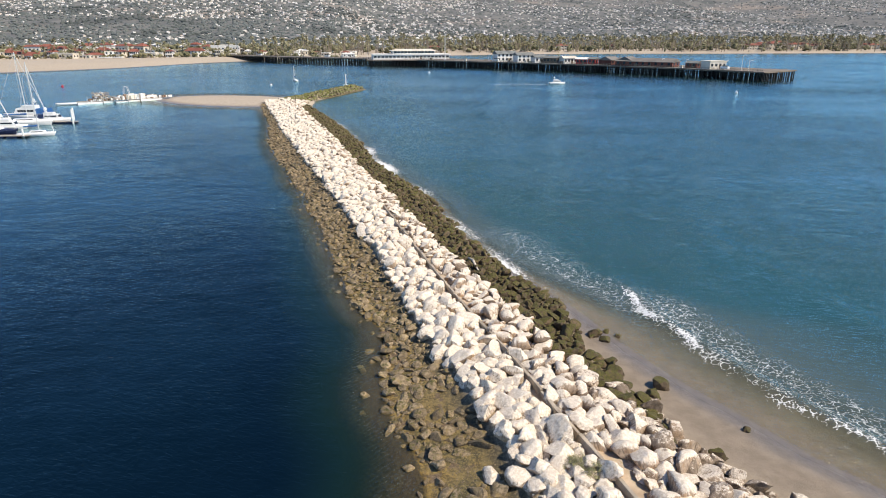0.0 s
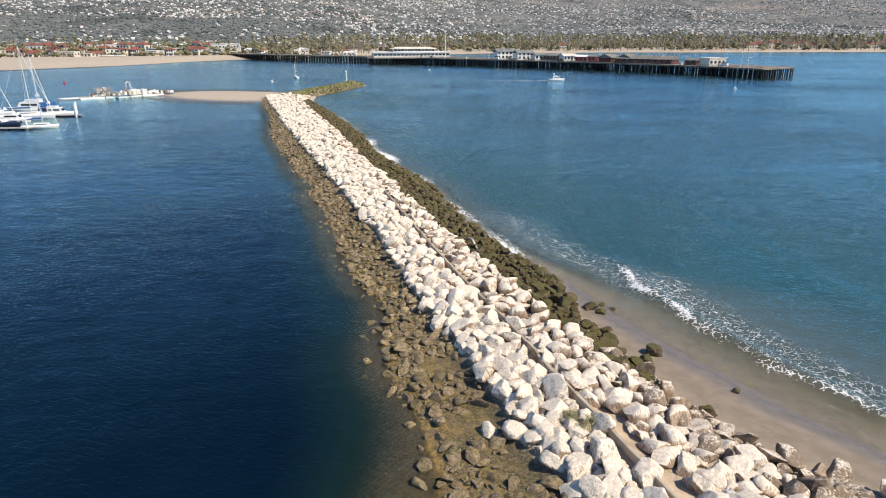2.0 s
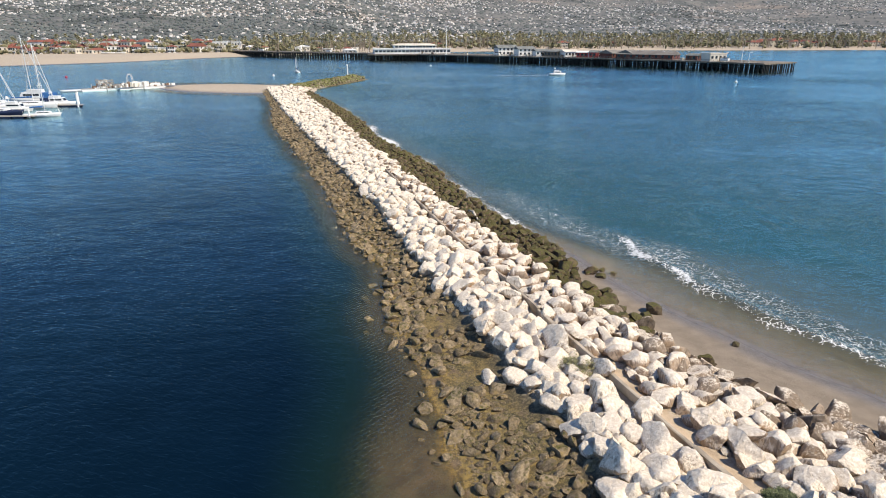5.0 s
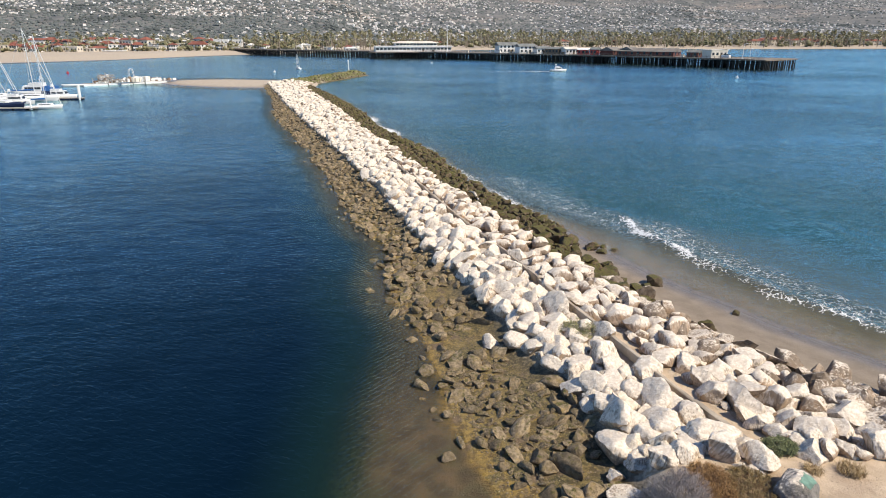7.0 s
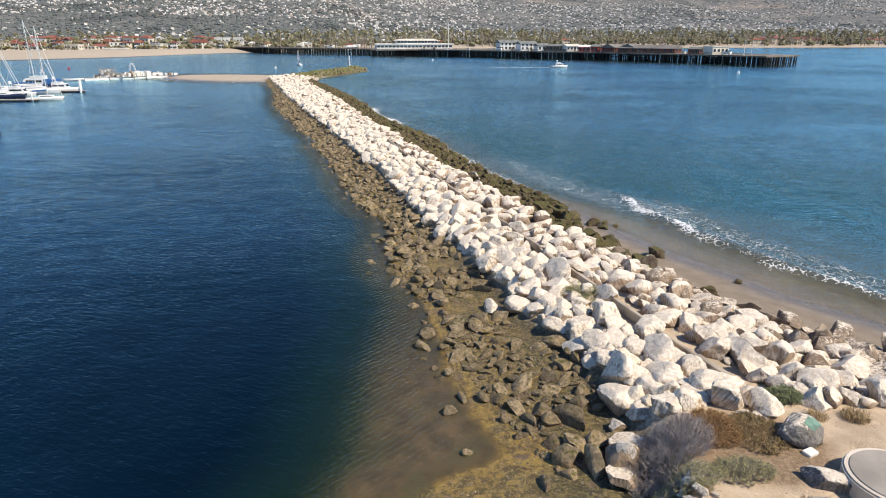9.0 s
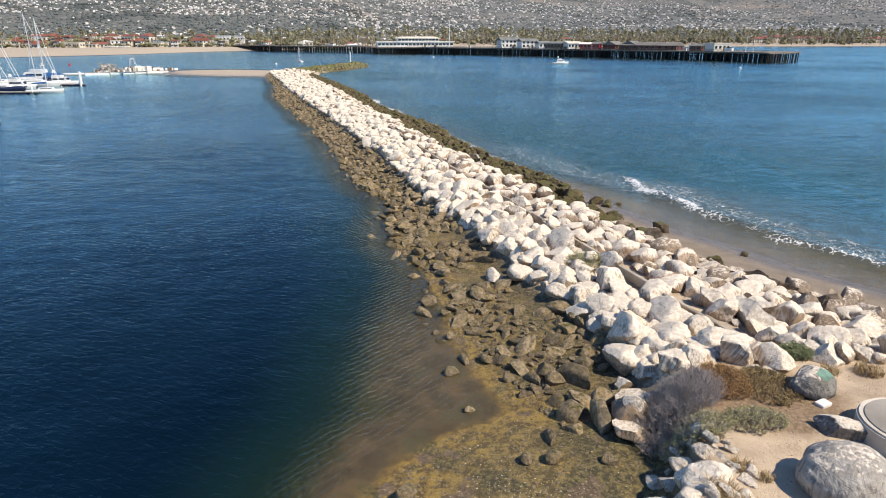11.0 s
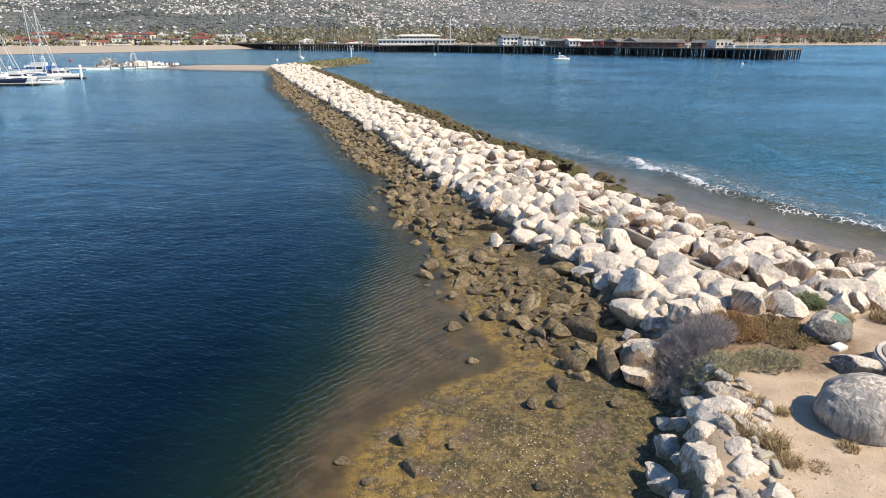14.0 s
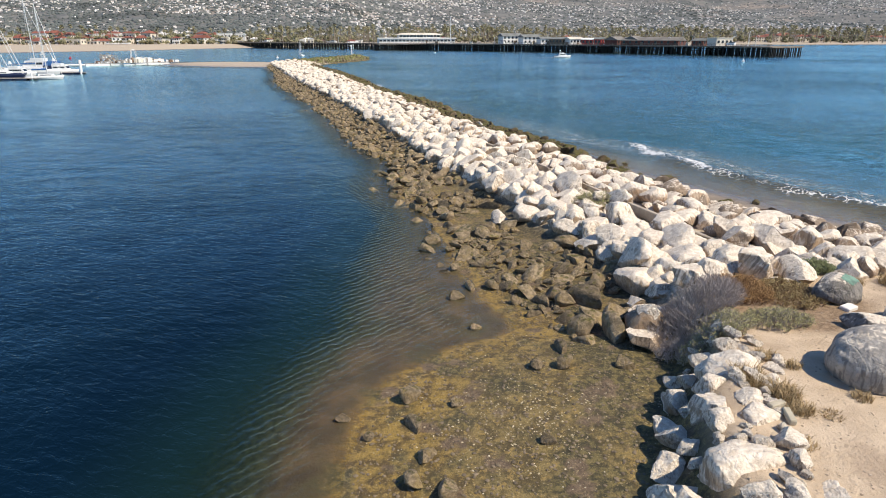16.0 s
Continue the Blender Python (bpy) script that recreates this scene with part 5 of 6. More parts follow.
for i, (x, wdt, hgt, back) in enumerate(((430, 26, 6, 0), (455, 30, 8, 14), (478, 22, 9.5, 24), (498, 28, 7, 4), (522, 24, 5.5, 2), (610, 26, 6, 10), (655, 20, 7, 14), (228, 16, 5, 8), (160, 14, 6, 4), (-10, 15, 5, 20))):
    y = float(shore_y(x)) + 75 + back
    building("waterfront_hotel", "cream stucco building with a red tile roof behind palms", G, x, y, float(land(x, y)) - 0.3, random.uniform(-6, 6), wdt, 11, hgt, M_CREAM,
             M_TILE, 2.4, 2, 7, True)


# ---- boats ----
def hull_mesh(L, B, H, stern=0.75, rake=0.12):
    """A boat's hull, bow towards +x, afloat at z = 0."""
    bm = bmesh.new()
    rings = []
    n = 12
    for i in range(n + 1):
        t = i / n
        half = B / 2 * (stern + (1 - stern) * min(1, t * 2.2)) * (1 - max(0, (t - 0.45) / 0.55) ** 2.1)
        half = max(half, 0.03)
        x = (t - 0.5) * L
        top = H * (0.9 + 0.25 * t * t)
        ring = []
        for k, (f, z) in enumerate(((0.0, -0.35), (0.55, -0.2), (0.86, 0.12), (0.97, top * 0.6), (1.0, top))):
            ring.append(((x + rake * L * (z / H) * max(0, t - 0.6), half * f, z)))
        rings.append([bm.verts.new(p) for p in ring] + [bm.verts.new((p[0], -p[1], p[2])) for p in reversed(ring[1:])])
    for p, q in zip(rings, rings[1:]):
        for k in range(len(p) - 1):
            bm.faces.new((p[k], p[k + 1], q[k + 1], q[k]))
        bm.faces.new((p[-1], p[0], q[0], q[-1]))
    bm.faces.new(rings[0])
    bm.faces.new(rings[-1][::-1])
    bmesh.ops.recalc_face_normals(bm, faces=bm.faces)
    return bm


def sailboat(label, x, y, rz, L, mast, hull=M_GEL, cover=M_CANVAS):
    top = new("sailboat")
    top.matrix_basis = pose(x, y, 0, 0, 0, rz)
    tagged(top, label, "sailboat")
    B, H = L * 0.3, L * 0.1
    part("hull", hull_mesh(L, B, H), hull, top, smooth_faces=True)
    bm = bmesh.new()
    for v in add_box(bm, L * 0.06, 0, H, L * 0.42, B * 0.55, 0.45):
        if v.co.z > H + 0.2:
            v.co.y *= 0.8
            v.co.x = v.co.x * 0.92
    part("cabin", bm, M_GEL, top)
    for s in (-1, 1):
        box_part("cabin_window", M_PANE, top, L * 0.06, s * B * 0.262, H + 0.14, L * 0.3, 0.05, 0.17)
    bm = bmesh.new()
    add_rod(bm, (L * 0.1, 0, H), (L * 0.1, 0, mast), 0.13, 0.09, 8)
    m_ = part("mast", bm, M_ALU, top)
    bm = bmesh.new()
    for k in (0.45, 0.7):
        add_rod(bm, (L * 0.1, -B * 0.32, mast * k), (L * 0.1, B * 0.32, mast * k), 0.04, 0.04, 5)
    part("spreaders", bm, M_ALU, m_)
    bm = bmesh.new()
    add_rod(bm, (L * 0.1, 0, H + 1.3), (-L * 0.32, 0, H + 1.25), 0.08, 0.08, 6)
    boom = part("boom", bm, M_ALU, top)
    bm = bmesh.new()
    add_rod(bm, (L * 0.09, 0, H + 1.55), (-L * 0.31, 0, H + 1.4), 0.22, 0.13, 8)
    part("furled_sail", bm, cover, boom)
    bm = bmesh.new()
    add_rod(bm, (L * 0.5, 0, H * 1.15), (L * 0.1, 0, mast * 0.98), 0.075, 0.05, 5)
    part("furled_jib", bm, M_GEL, top)
    bm = bmesh.new()
    add_rod(bm, (-L * 0.48, 0, H), (L * 0.1, 0, mast), 0.02, 0.02, 4)
    for s in (-1, 1):
        add_rod(bm, (L * 0.1, s * B * 0.47, H), (L * 0.1, s * B * 0.32, mast * 0.7), 0.02, 0.02, 4)
        add_rod(bm, (L * 0.1, s * B * 0.32, mast * 0.7), (L * 0.1, 0, mast), 0.02, 0.02, 4)
    part("rigging", bm, M_ALU, top)
    for k in range(7):
        for s in (-1, 1):
            bm = bmesh.new()
            xx = (-0.46 + k * 0.14) * L
            add_rod(bm, (xx, s * B * 0.42 * (1 - max(0, xx / L) ** 1.5), H), (xx, s * B * 0.42 * (1 - max(0, xx / L) ** 1.5), H + 0.65), 0.02, 0.02, 4)
            part("stanchion", bm, M_ALU, top)
    return top


def motor_yacht(label, x, y, rz, L, canvas=None, hull=M_GEL):
    top = new("motor_yacht")
    top.matrix_basis = pose(x, y, 0, 0, 0, rz)
    tagged(top, label, "motor yacht")
    B, H = L * 0.32, L * 0.12
    part("hull", hull_mesh(L, B, H, 0.9), hull, top, smooth_faces=True)
    bm = bmesh.new()
    for v in add_box(bm, L * 0.02, 0, H, L * 0.5, B * 0.72, L * 0.13):
        if v.co.z > H + 0.3:
            v.co.x = v.co.x * 0.8 - 0.2
            v.co.y *= 0.86
    part("deckhouse", bm, M_GEL, top)
    for s in (-1, 1):
        box_part("side_window", M_PANE, top, 0, s * B * 0.345, H + L * 0.05, L * 0.34, 0.06, L * 0.045)
    bm = bmesh.new()
    for v in add_box(bm, L * 0.24, 0, H + L * 0.04, 0.12, B * 0.6, L * 0.07):
        if v.co.z > H + L * 0.08:
            v.co.x -= L * 0.04
    part("windscreen", bm, M_PANE, top)
    box_part("flybridge", M_GEL, top, -L * 0.06, 0, H + L * 0.13, L * 0.28, B * 0.6, L * 0.055)
    bm = bmesh.new()
    add_rod(bm, (-L * 0.16, B * 0.25, H + L * 0.13), (-L * 0.16, B * 0.2, H + L * 0.27), 0.06, 0.05)
    add_rod(bm, (-L * 0.16, -B * 0.25, H + L * 0.13), (-L * 0.16, -B * 0.2, H + L * 0.27), 0.06, 0.05)
    add_box(bm, -L * 0.16, 0, H + L * 0.26, 0.5, B * 0.45, 0.15)
    part("radar_arch", bm, M_GEL, top)
    bm = bmesh.new()
    bmesh.ops.create_uvsphere(bm, u_segments=10, v_segments=6, radius=0.35, matrix=pose(-L * 0.16, 0, H + L * 0.3))
    part("radar_dome", bm, M_GEL, top)
    if canvas:
        bm = bmesh.new()
        for v in add_box(bm, -L * 0.33, 0, H + 0.2, L * 0.26, B * 0.8, L * 0.1):
            if v.co.z > H + 0.5:
                v.co.y *= 0.75
        part("canvas_cover", bm, canvas, top)
    return top


sailboat("white sailboat with a blue sail cover at the dock", -94.2, 142.0, 14, 7.6, 16.4)
sailboat("large white sailboat moored behind the dock", -108.5, 159.5, 12, 13.0, 18.0)
sailboat("dark-hulled sailboat moored along the dock", -106.5, 143.8, 8, 12.0, 16.0, M_NAVY)
sailboat("white sailboat with a white sail cover", -117.5, 155.0, 20, 11.0, 14.5, M_GEL, M_GEL)
motor_yacht("white motor yacht with dark windows at the dock's end", -104.5, 165.5, 6, 8.6, M_NAVY)
motor_yacht("white cabin cruiser with a radar dome", -107.5, 152.5, 10, 8.0)
motor_yacht("white cruiser under a bright blue canvas", -116.5, 147.8, 8, 9.0, M_CANVAS)
motor_yacht("dark-hulled launch moored alone in the harbour", -75.0, 93.0, 0, 8.0, None, M_NAVY)
motor_yacht("white motor yacht with a tall flybridge", -114.5, 171.5, 184, 12.5, M_CANVAS)
sailboat("white sailboat with bare mast at the finger dock", -121.5, 165.0, 10, 10.5, 15.5, M_GEL, M_CANVAS)
motor_yacht("white cruiser with a dark canvas", -124.0, 158.5, 6, 10.0, M_NAVY)
sail = sailboat("small white sailboat under way in the channel", -75.0, 320.0, 120, 6.5, 7.4)
launch = motor_yacht("white motor boat crossing the bay", 54.0, 300.0, 4, 7.5)

for name, label, box in (("floating_dock", "long grey plank dock with dark floats", (-112, 139.2, 35, 2.0)), ("floating_dock", "grey plank finger dock beside the yachts", (-112, 163.2, 30, 1.8))):
    dk = new(name)
    dk.matrix_basis = pose(box[0], box[1], 0, 0, 0, 3)
    tagged(dk, label, "dock", "floating docks")
    for k in range(int(box[2] / 3)):
        box_part("float", M_NAVY, dk, -box[2] / 2 + 1.5 + k * 3, 0, -0.3, 2.4, box[3] * 0.9, 0.6)
    for k in range(int(box[2])):
        box_part("plank", M_DOCK, dk, -box[2] / 2 + 0.5 + k, 0, 0.32, 0.96, box[3], 0.12)
    box_part("dock_box", M_GEL, dk, -box[2] * 0.1, 0.5, 0.44, 1.3, 0.6, 0.6)
for x, y, h in ((-97.3, 162.4, 3.3), (-101.3, 169.8, 3.0), (-95.6, 139.6, 1.6)):
    pl = new("mooring_piling")
    pl.matrix_basis = pose(x, y, 0)
    tagged(pl, "white-capped mooring piling beside the dock", "piling", "mooring pilings")
    bm = bmesh.new()
    add_rod(bm, (0, 0, -2), (0, 0, h), 0.22, 0.20, 10)
    part("shaft", bm, M_GEL, pl)
    bm = bmesh.new()
    add_rod(bm, (0, 0, h), (0, 0, h + 0.4), 0.26, 0.05, 10)
    part("cap", bm, M_STUCCO, pl)

# the motor boat's wake
bm = bmesh.new()
for s in (-1, 1):
    prev = None
    for k in range(13):
        t = k / 12
        q = [bm.verts.new((50.5 - 30 * t, 299.6 + s * (0.25 + 0.9 * t) + dy - 1.5 * t, 0.03)) for dy in (-0.35 * (1 - 0.8 * t), 0.35 * (1 - 0.8 * t))]
        if prev:
            bm.faces.new((prev[0], prev[1], q[1], q[0]))
        prev = q
wk = part("wake", bm, painted("foam", (0.78, 0.80, 0.80), 0.8, 0.2, 2.0), None)
tagged(wk, "thin white wake behind the motor boat", "water", kind="structure")

# work float in the harbour, crowded with white gear
work = new("work_float")
work.matrix_basis = pose(-112.0, 219.5, 0, 0, 0, 40)
tagged(work, "low white work float crowded with pale equipment", "work float")
rw = random.Random(11)
M_RUST = painted("rusty_gear", (0.30, 0.20, 0.14), 0.9, 0.4, 2.0)
for k in range(8):
    box_part("pontoon", M_GEL, work, -13.0 + k * 3.9, rw.uniform(-0.7, 0.7), -0.3, 3.7, rw.uniform(3.0, 4.6), rw.uniform(0.55, 0.95), rw.uniform(-4, 4))
    box_part("deck_board", M_DOCK, work, -13.0 + k * 3.9, rw.uniform(-0.3, 0.3), 0.67, 3.6, rw.uniform(2.4, 3.4), 0.1, rw.uniform(-4, 4))
bow = part("pontoon", hull_mesh(7.5, 2.6, 0.7, 0.9), M_GEL, work, "white boat-shaped pontoon", True)
bow.matrix_basis = pose(-17.0, 0, 0, 0, 0, 180)
for k in range(170):
    gx_ = rw.triangular(-13, 16, 2)
    gh = rw.uniform(0.25, 0.8) + rw.uniform(0, 1.3) * math.exp(-((gx_ - 3) / 7) ** 2)
    box_part("gear", (M_GEL, M_GEL, M_CREAM, M_DOCK, M_RUST)[k % 5], work, gx_, rw.uniform(-1.7, 1.7), 0.74, rw.uniform(0.3, 1.7), rw.uniform(0.3, 1.0), gh, rw.uniform(0, 90))
for k in range(26):
    bm = bmesh.new()
    gx_, gy_ = rw.uniform(-12, 15), rw.uniform(-1.6, 1.6)
    add_rod(bm, (gx_, gy_, 0.7), (gx_ + rw.uniform(-0.8, 0.8), gy_ + rw.uniform(-0.3, 0.3), rw.uniform(1.3, 2.6)), 0.05, 0.04, 5)
    part("stanchion", bm, M_GEL if k % 2 else M_RUST, work)
bm = bmesh.new()
for i in range(5):
    for j in range(3):
        add_rod(bm, (-9.5 + i * 1.2, -1.6 + j * 1.6, 0.7), (-9.5 + i * 1.2, -1.6 + j * 1.6, rw.uniform(2.6, 4.4)), 0.07, 0.07, 4)
for k in range(9):
    add_box(bm, -7.1, -1.6 + (k % 3) * 1.6, 1.4 + (k // 3) * 0.9, 5.2, 0.1, 0.12)
part("frame", bm, M_DOCK, work, "pale scaffold frame")
for k in range(22):
    box_part("crate", (M_DOCK, M_RUST, M_CREAM, M_GEL)[k % 4], work, rw.uniform(-9.4, -4.8), rw.uniform(-1.5, 1.5), rw.uniform(0.74, 2.9), rw.uniform(0.4, 1.0), rw.uniform(0.4, 0.9), rw.uniform(0.3, 0.9), rw.uniform(0, 90))
for s in (-0.7, 0.7):
    bm = bmesh.new()
    prev = None
    for k in range(9):
        a = math.pi * k / 8
        q = (1.0 + s * 0.5 + 0.75 * math.cos(a), s, 3.6 + 1.6 * math.sin(a))
        if prev:
            add_rod(bm, prev, q, 0.06, 0.06, 5)
        prev = q
    for e in (-1, 1):
        add_rod(bm, (1.0 + s * 0.5 + e * 1.3, s, 0.7), (1.0 + s * 0.5 + e * 0.75, s, 3.6), 0.07, 0.06, 5)
    part("davit", bm, M_GEL, work)
part("tender", hull_mesh(5.0, 1.8, 0.7, 0.9), M_GEL, work, "", True).location = (8.0, -1.0, 0.9)

for x, y, mat, lab in ((117.5, 251.2, M_GEL, "white mooring buoy afloat in the bay"), (-170.7, 282.2, M_RED, "pink-red buoy afloat in the harbour"), (-8.4, 390.5, M_GEL, "white mooring buoy afloat in the bay"),
                       (-79.7, 292.0, M_GEL, "white mooring buoy afloat in the bay")):
    by = new("buoy")
    by.matrix_basis = pose(x, y, 0)
    tagged(by, lab, "buoy", "buoys")
    bm = bmesh.new()
    bmesh.ops.create_uvsphere(bm, u_segments=12, v_segments=8, radius=0.55, matrix=pose(0, 0, 0.2))
    part("float", bm, mat, by, smooth_faces=True)
    bm = bmesh.new()
    add_rod(bm, (0, 0, 0.6), (0, 0, 1.2), 0.10, 0.08, 6)
    part("topmark", bm, mat, by)
# upturned boats on the far beach
for k, (x, y) in enumerate(((-290, 548), (-282, 551))):
    bt = new("beached_boat")
    bt.matrix_basis = pose(x, y, float(land(x, y)) + 0.3, 0, 0, 8)
    tagged(bt, "long white boat drawn up on the sand", "boat", "boats on the beach")
    part("hull", hull_mesh(11, 2.4, 0.9, 0.6), M_GEL, bt, smooth_faces=True)
    box_part("thwart", M_DOCK, bt, 0, 0, 0.75, 0.4, 2.0, 0.12)

# ---- terrace at the root ----
M_CONC = painted("weathered_concrete", (0.64, 0.57, 0.48), 0.9, 0.3, 1.2)
M_KERB = painted("stained_concrete", (0.47, 0.40, 0.31), 0.9, 0.45, 2.5)
# low concrete kerb along the crest
kerb = tagged(new("kerb"), "cracked low concrete kerb along the crest", "kerb", kind="structure")
rk = random.Random(5)
y0 = 15.6
while y0 < 74:
    L = rk.uniform(1.6, 3.4)
    y1 = y0 + L
    a, b = Vector((float(line(Y_ST, y0)), y0)), Vector((float(line(Y_ST, y1)), y1))
    z = float(land(*((a + b) / 2))) + 0.15 + rk.uniform(-0.05, 0.05)
    d = b - a
    bm = bmesh.new()
    add_box(bm, 0, 0, -0.16, d.length - 0.05, rk.uniform(0.19, 0.25), 0.46)
    bmesh.ops.bevel(bm, geom=bm.edges[:], offset=0.03, segments=1, affect="EDGES")
    for v in bm.verts:
        v.co += Vector((rk.uniform(-0.02, 0.02), rk.uniform(-0.03, 0.03), rk.uniform(-0.02, 0.02)))
    ob = part("kerb_block", bm, M_KERB, kerb)
    ob.matrix_basis = pose((a.x + b.x) / 2, (a.y + b.y) / 2, z, rk.uniform(-3, 3), rk.uniform(-2, 2), math.degrees(math.atan2(d.y, d.x)))
    y0 = y1

# rounded grey boulders on the terrace
def round_boulder(name, label, x, y, r, scale, rz, material, seed, cuts=5):
    v, f = stone_points(5, seed, cuts, 0.045)
    v[:, 2] = np.maximum(v[:, 2], -0.45)
    me = bpy.data.meshes.new(name)
    me.from_pydata(v.tolist(), [], f)
    me.materials.append(material)
    me.shade_smooth()
    ob = new(name, me)
    lo = float(v[:, 2].min()) * r * scale[2]
    ob.matrix_basis = Matrix.LocRotScale((x, y, float(land(x, y)) - lo - 0.05), Euler((0, 0, radians(rz))), tuple(r * s for s in scale))
    return tagged(ob, label, "boulder", "boulders on the terrace")


s_ = rock_material("streaked_boulder", (0.36, 0.335, 0.30), (0.25, 0.23, 0.205), (0.27, 0.245, 0.21), -0.20, 0)
round_boulder("boulder", "large rounded grey boulder streaked white", 9.9, 8.25, 1.0, (1.08, 1.0, 0.92), 20, s_, 421, 1)
round_boulder("boulder", "dark boulder streaked with white droppings", 11.25, 10.5, 0.62, (1.25, 0.8, 0.72), -24, M_FLINT, 412)
g_ = rock_material("painted_grey_boulder", (0.27, 0.25, 0.225), (0.17, 0.157, 0.14), (0.20, 0.18, 0.15), -0.10, 0)
round_boulder("boulder", "grey boulder with a faded green painted patch", 11.6, 12.8, 0.66, (1.0, 1.0, 0.95), 10, g_, 413)
# faded green paint lies on the boulder's sunward shoulder
M_GREEN = painted("faded_green_paint", (0.16, 0.28, 0.22), 0.85, 0.6, 5.0)


def paint_patch(host, material, lift=0.008):
    """A skin of paint over the faces of a boulder that look up and towards the sun's side."""
    me = host.data
    bm = bmesh.new()
    bm.from_mesh(me)
    n = Vector((0.42, -0.42, 0.80)).normalized()
    rot = host.matrix_basis.to_3x3().inverted()
    n = (rot @ n).normalized()
    side = n.cross(Vector((0, 0, 1))).normalized()
    upv = side.cross(n)
    bm.normal_update()
    keep = []
    for f in bm.faces:
        c = f.calc_center_median()
        ragged = 0.07 * noise.noise(c * 4.0) + 0.03 * noise.noise(c * 17.0)
        if c.dot(n) > 0.25 and abs(c.dot(side)) < 0.46 + ragged and abs(c.dot(upv) - 0.02) < 0.30 + ragged:
            keep.append(f)
    bmesh.ops.delete(bm, geom=[f for f in bm.faces if f not in set(keep)], context="FACES")
    for v in bm.verts:
        v.co += v.normal * lift
    ob = part("paint_patch", bm, material, host, "faded green paint", True)
    return ob


for ob in list(bpy.data.objects):
    if ob.get("label", "").startswith("grey boulder with a faded"):
        paint_patch(ob, M_GREEN, 0.02)

# round concrete slab and a small block
slab = new("concrete_plinth")
slab.matrix_basis = pose(13.0, 10.2, float(land(13.0, 10.2)) - 0.05)
tagged(slab, "round weathered concrete plinth on the dirt", "plinth")
bm = bmesh.new()
bmesh.ops.create_cone(bm, cap_ends=True, segments=48, radius1=1.38, radius2=1.38, depth=0.6, matrix=pose(0, 0, 0.3))
bmesh.ops.bevel(bm, geom=[e for e in bm.edges if e.calc_face_angle(0) > 1], offset=0.05, segments=2, affect="EDGES")
part("drum", bm, M_CONC, slab)
bm = bmesh.new()
bmesh.ops.create_cone(bm, cap_ends=True, segments=48, radius1=1.22, radius2=1.20, depth=0.03, matrix=pose(0, 0, 0.617))
part("top_disc", bm, painted("pale_concrete", (0.34, 0.31, 0.27), 0.9, 0.3, 1.5), slab)
bm = bmesh.new()
add_box(bm, 0, 0, 0, 0.42, 0.3, 0.13)
bmesh.ops.bevel(bm, geom=bm.edges[:], offset=0.02, segments=1, affect="EDGES")
ob = part("concrete_block", bm, M_STUCCO)
ob.matrix_basis = pose(11.55, 11.95, float(land(11.55, 11.95)) - 0.02, 3, -4, 25)
tagged(ob, "small pale concrete block lying on dirt", "block")

# plants
def twig_bush(name, label, x, y, rx, ry, h, n, bark, leaf, leaves, seed, leaf_size=0.05, thin=0.007):
    """A shrub of forking twigs, with small leaves where it has any."""
    r = random.Random(seed)
    top = new(name)
    top.matrix_basis = pose(x, y, 0)
    tagged(top, label, "shrub")
    V, F, tips = [], [], []

    def stick(a, b, w):
        d = (b - a).normalized()
        s = d.orthogonal().normalized()
        t = d.cross(s)
        k = len(V)
        for p, q in ((a, w), (b, w * 0.55)):
            for j in range(3):
                ang = j * 2.094
                V.append(p + (s * math.cos(ang) + t * math.sin(ang)) * q)
        for j in range(3):
            F.append((k + j, k + (j + 1) % 3, k + 3 + (j + 1) % 3, k + 3 + j))

    def grow(p, d, length, w, level):
        q = p + d * length
        stick(p, q, w)
        if level == 0:
            tips.append((q, d))
            return
        for _ in range(r.choice((2, 3, 3))):
            e = (d + Vector((r.uniform(-0.75, 0.75), r.uniform(-0.75, 0.75), r.uniform(-0.25, 0.6)))).normalized()
            grow(q, e, length * r.uniform(0.6, 0.9), w * 0.7, level - 1)

    for _ in range(n):
        a, k = r.uniform(0, 6.283), math.sqrt(r.random())
        bx, by = math.cos(a) * rx * k * 0.85, math.sin(a) * ry * k * 0.85
        gz = float(land(x + bx, y + by))
        d = Vector((bx / rx * 0.6 + r.uniform(-0.5, 0.5), by / ry * 0.6 + r.uniform(-0.5, 0.5), 1.0)).normalized()
        grow(Vector((bx, by, gz - 0.03)), d, h * (1.05 - 0.5 * k) * r.uniform(0.24, 0.36), thin * 1.6, 3)
    me = bpy.data.meshes.new("branchwork")
    me.from_pydata(V, [], F)
    me.materials.append(bark)
    ob = new("branchwork", me)
    ob.parent = top
    if leaves:
        LV, LF = [], []
        for q, d in tips:
            for _ in range(leaves):
                c = q + Vector((r.uniform(-1, 1), r.uniform(-1, 1), r.uniform(-1, 0.6))) * leaf_size * 1.6
                u = Vector((r.uniform(-1, 1), r.uniform(-1, 1), r.uniform(-0.2, 1))).normalized() * leaf_size
                s = u.orthogonal().normalized() * leaf_size * 0.4
                k = len(LV)
                LV += [c, c + u * 0.5 + s, c + u, c + u * 0.5 - s]
                LF.append((k, k + 1, k + 2, k + 3))
        me = bpy.data.meshes.new("foliage")
        me.from_pydata(LV, [], LF)
        me.materials.append(leaf)
        ob = new("foliage", me)
        ob.parent = top
    return top


def leafy(name, a, b):
    m = Mat(name)
    return m.done(m.mix(m.rnd(), a, b), 0.8)


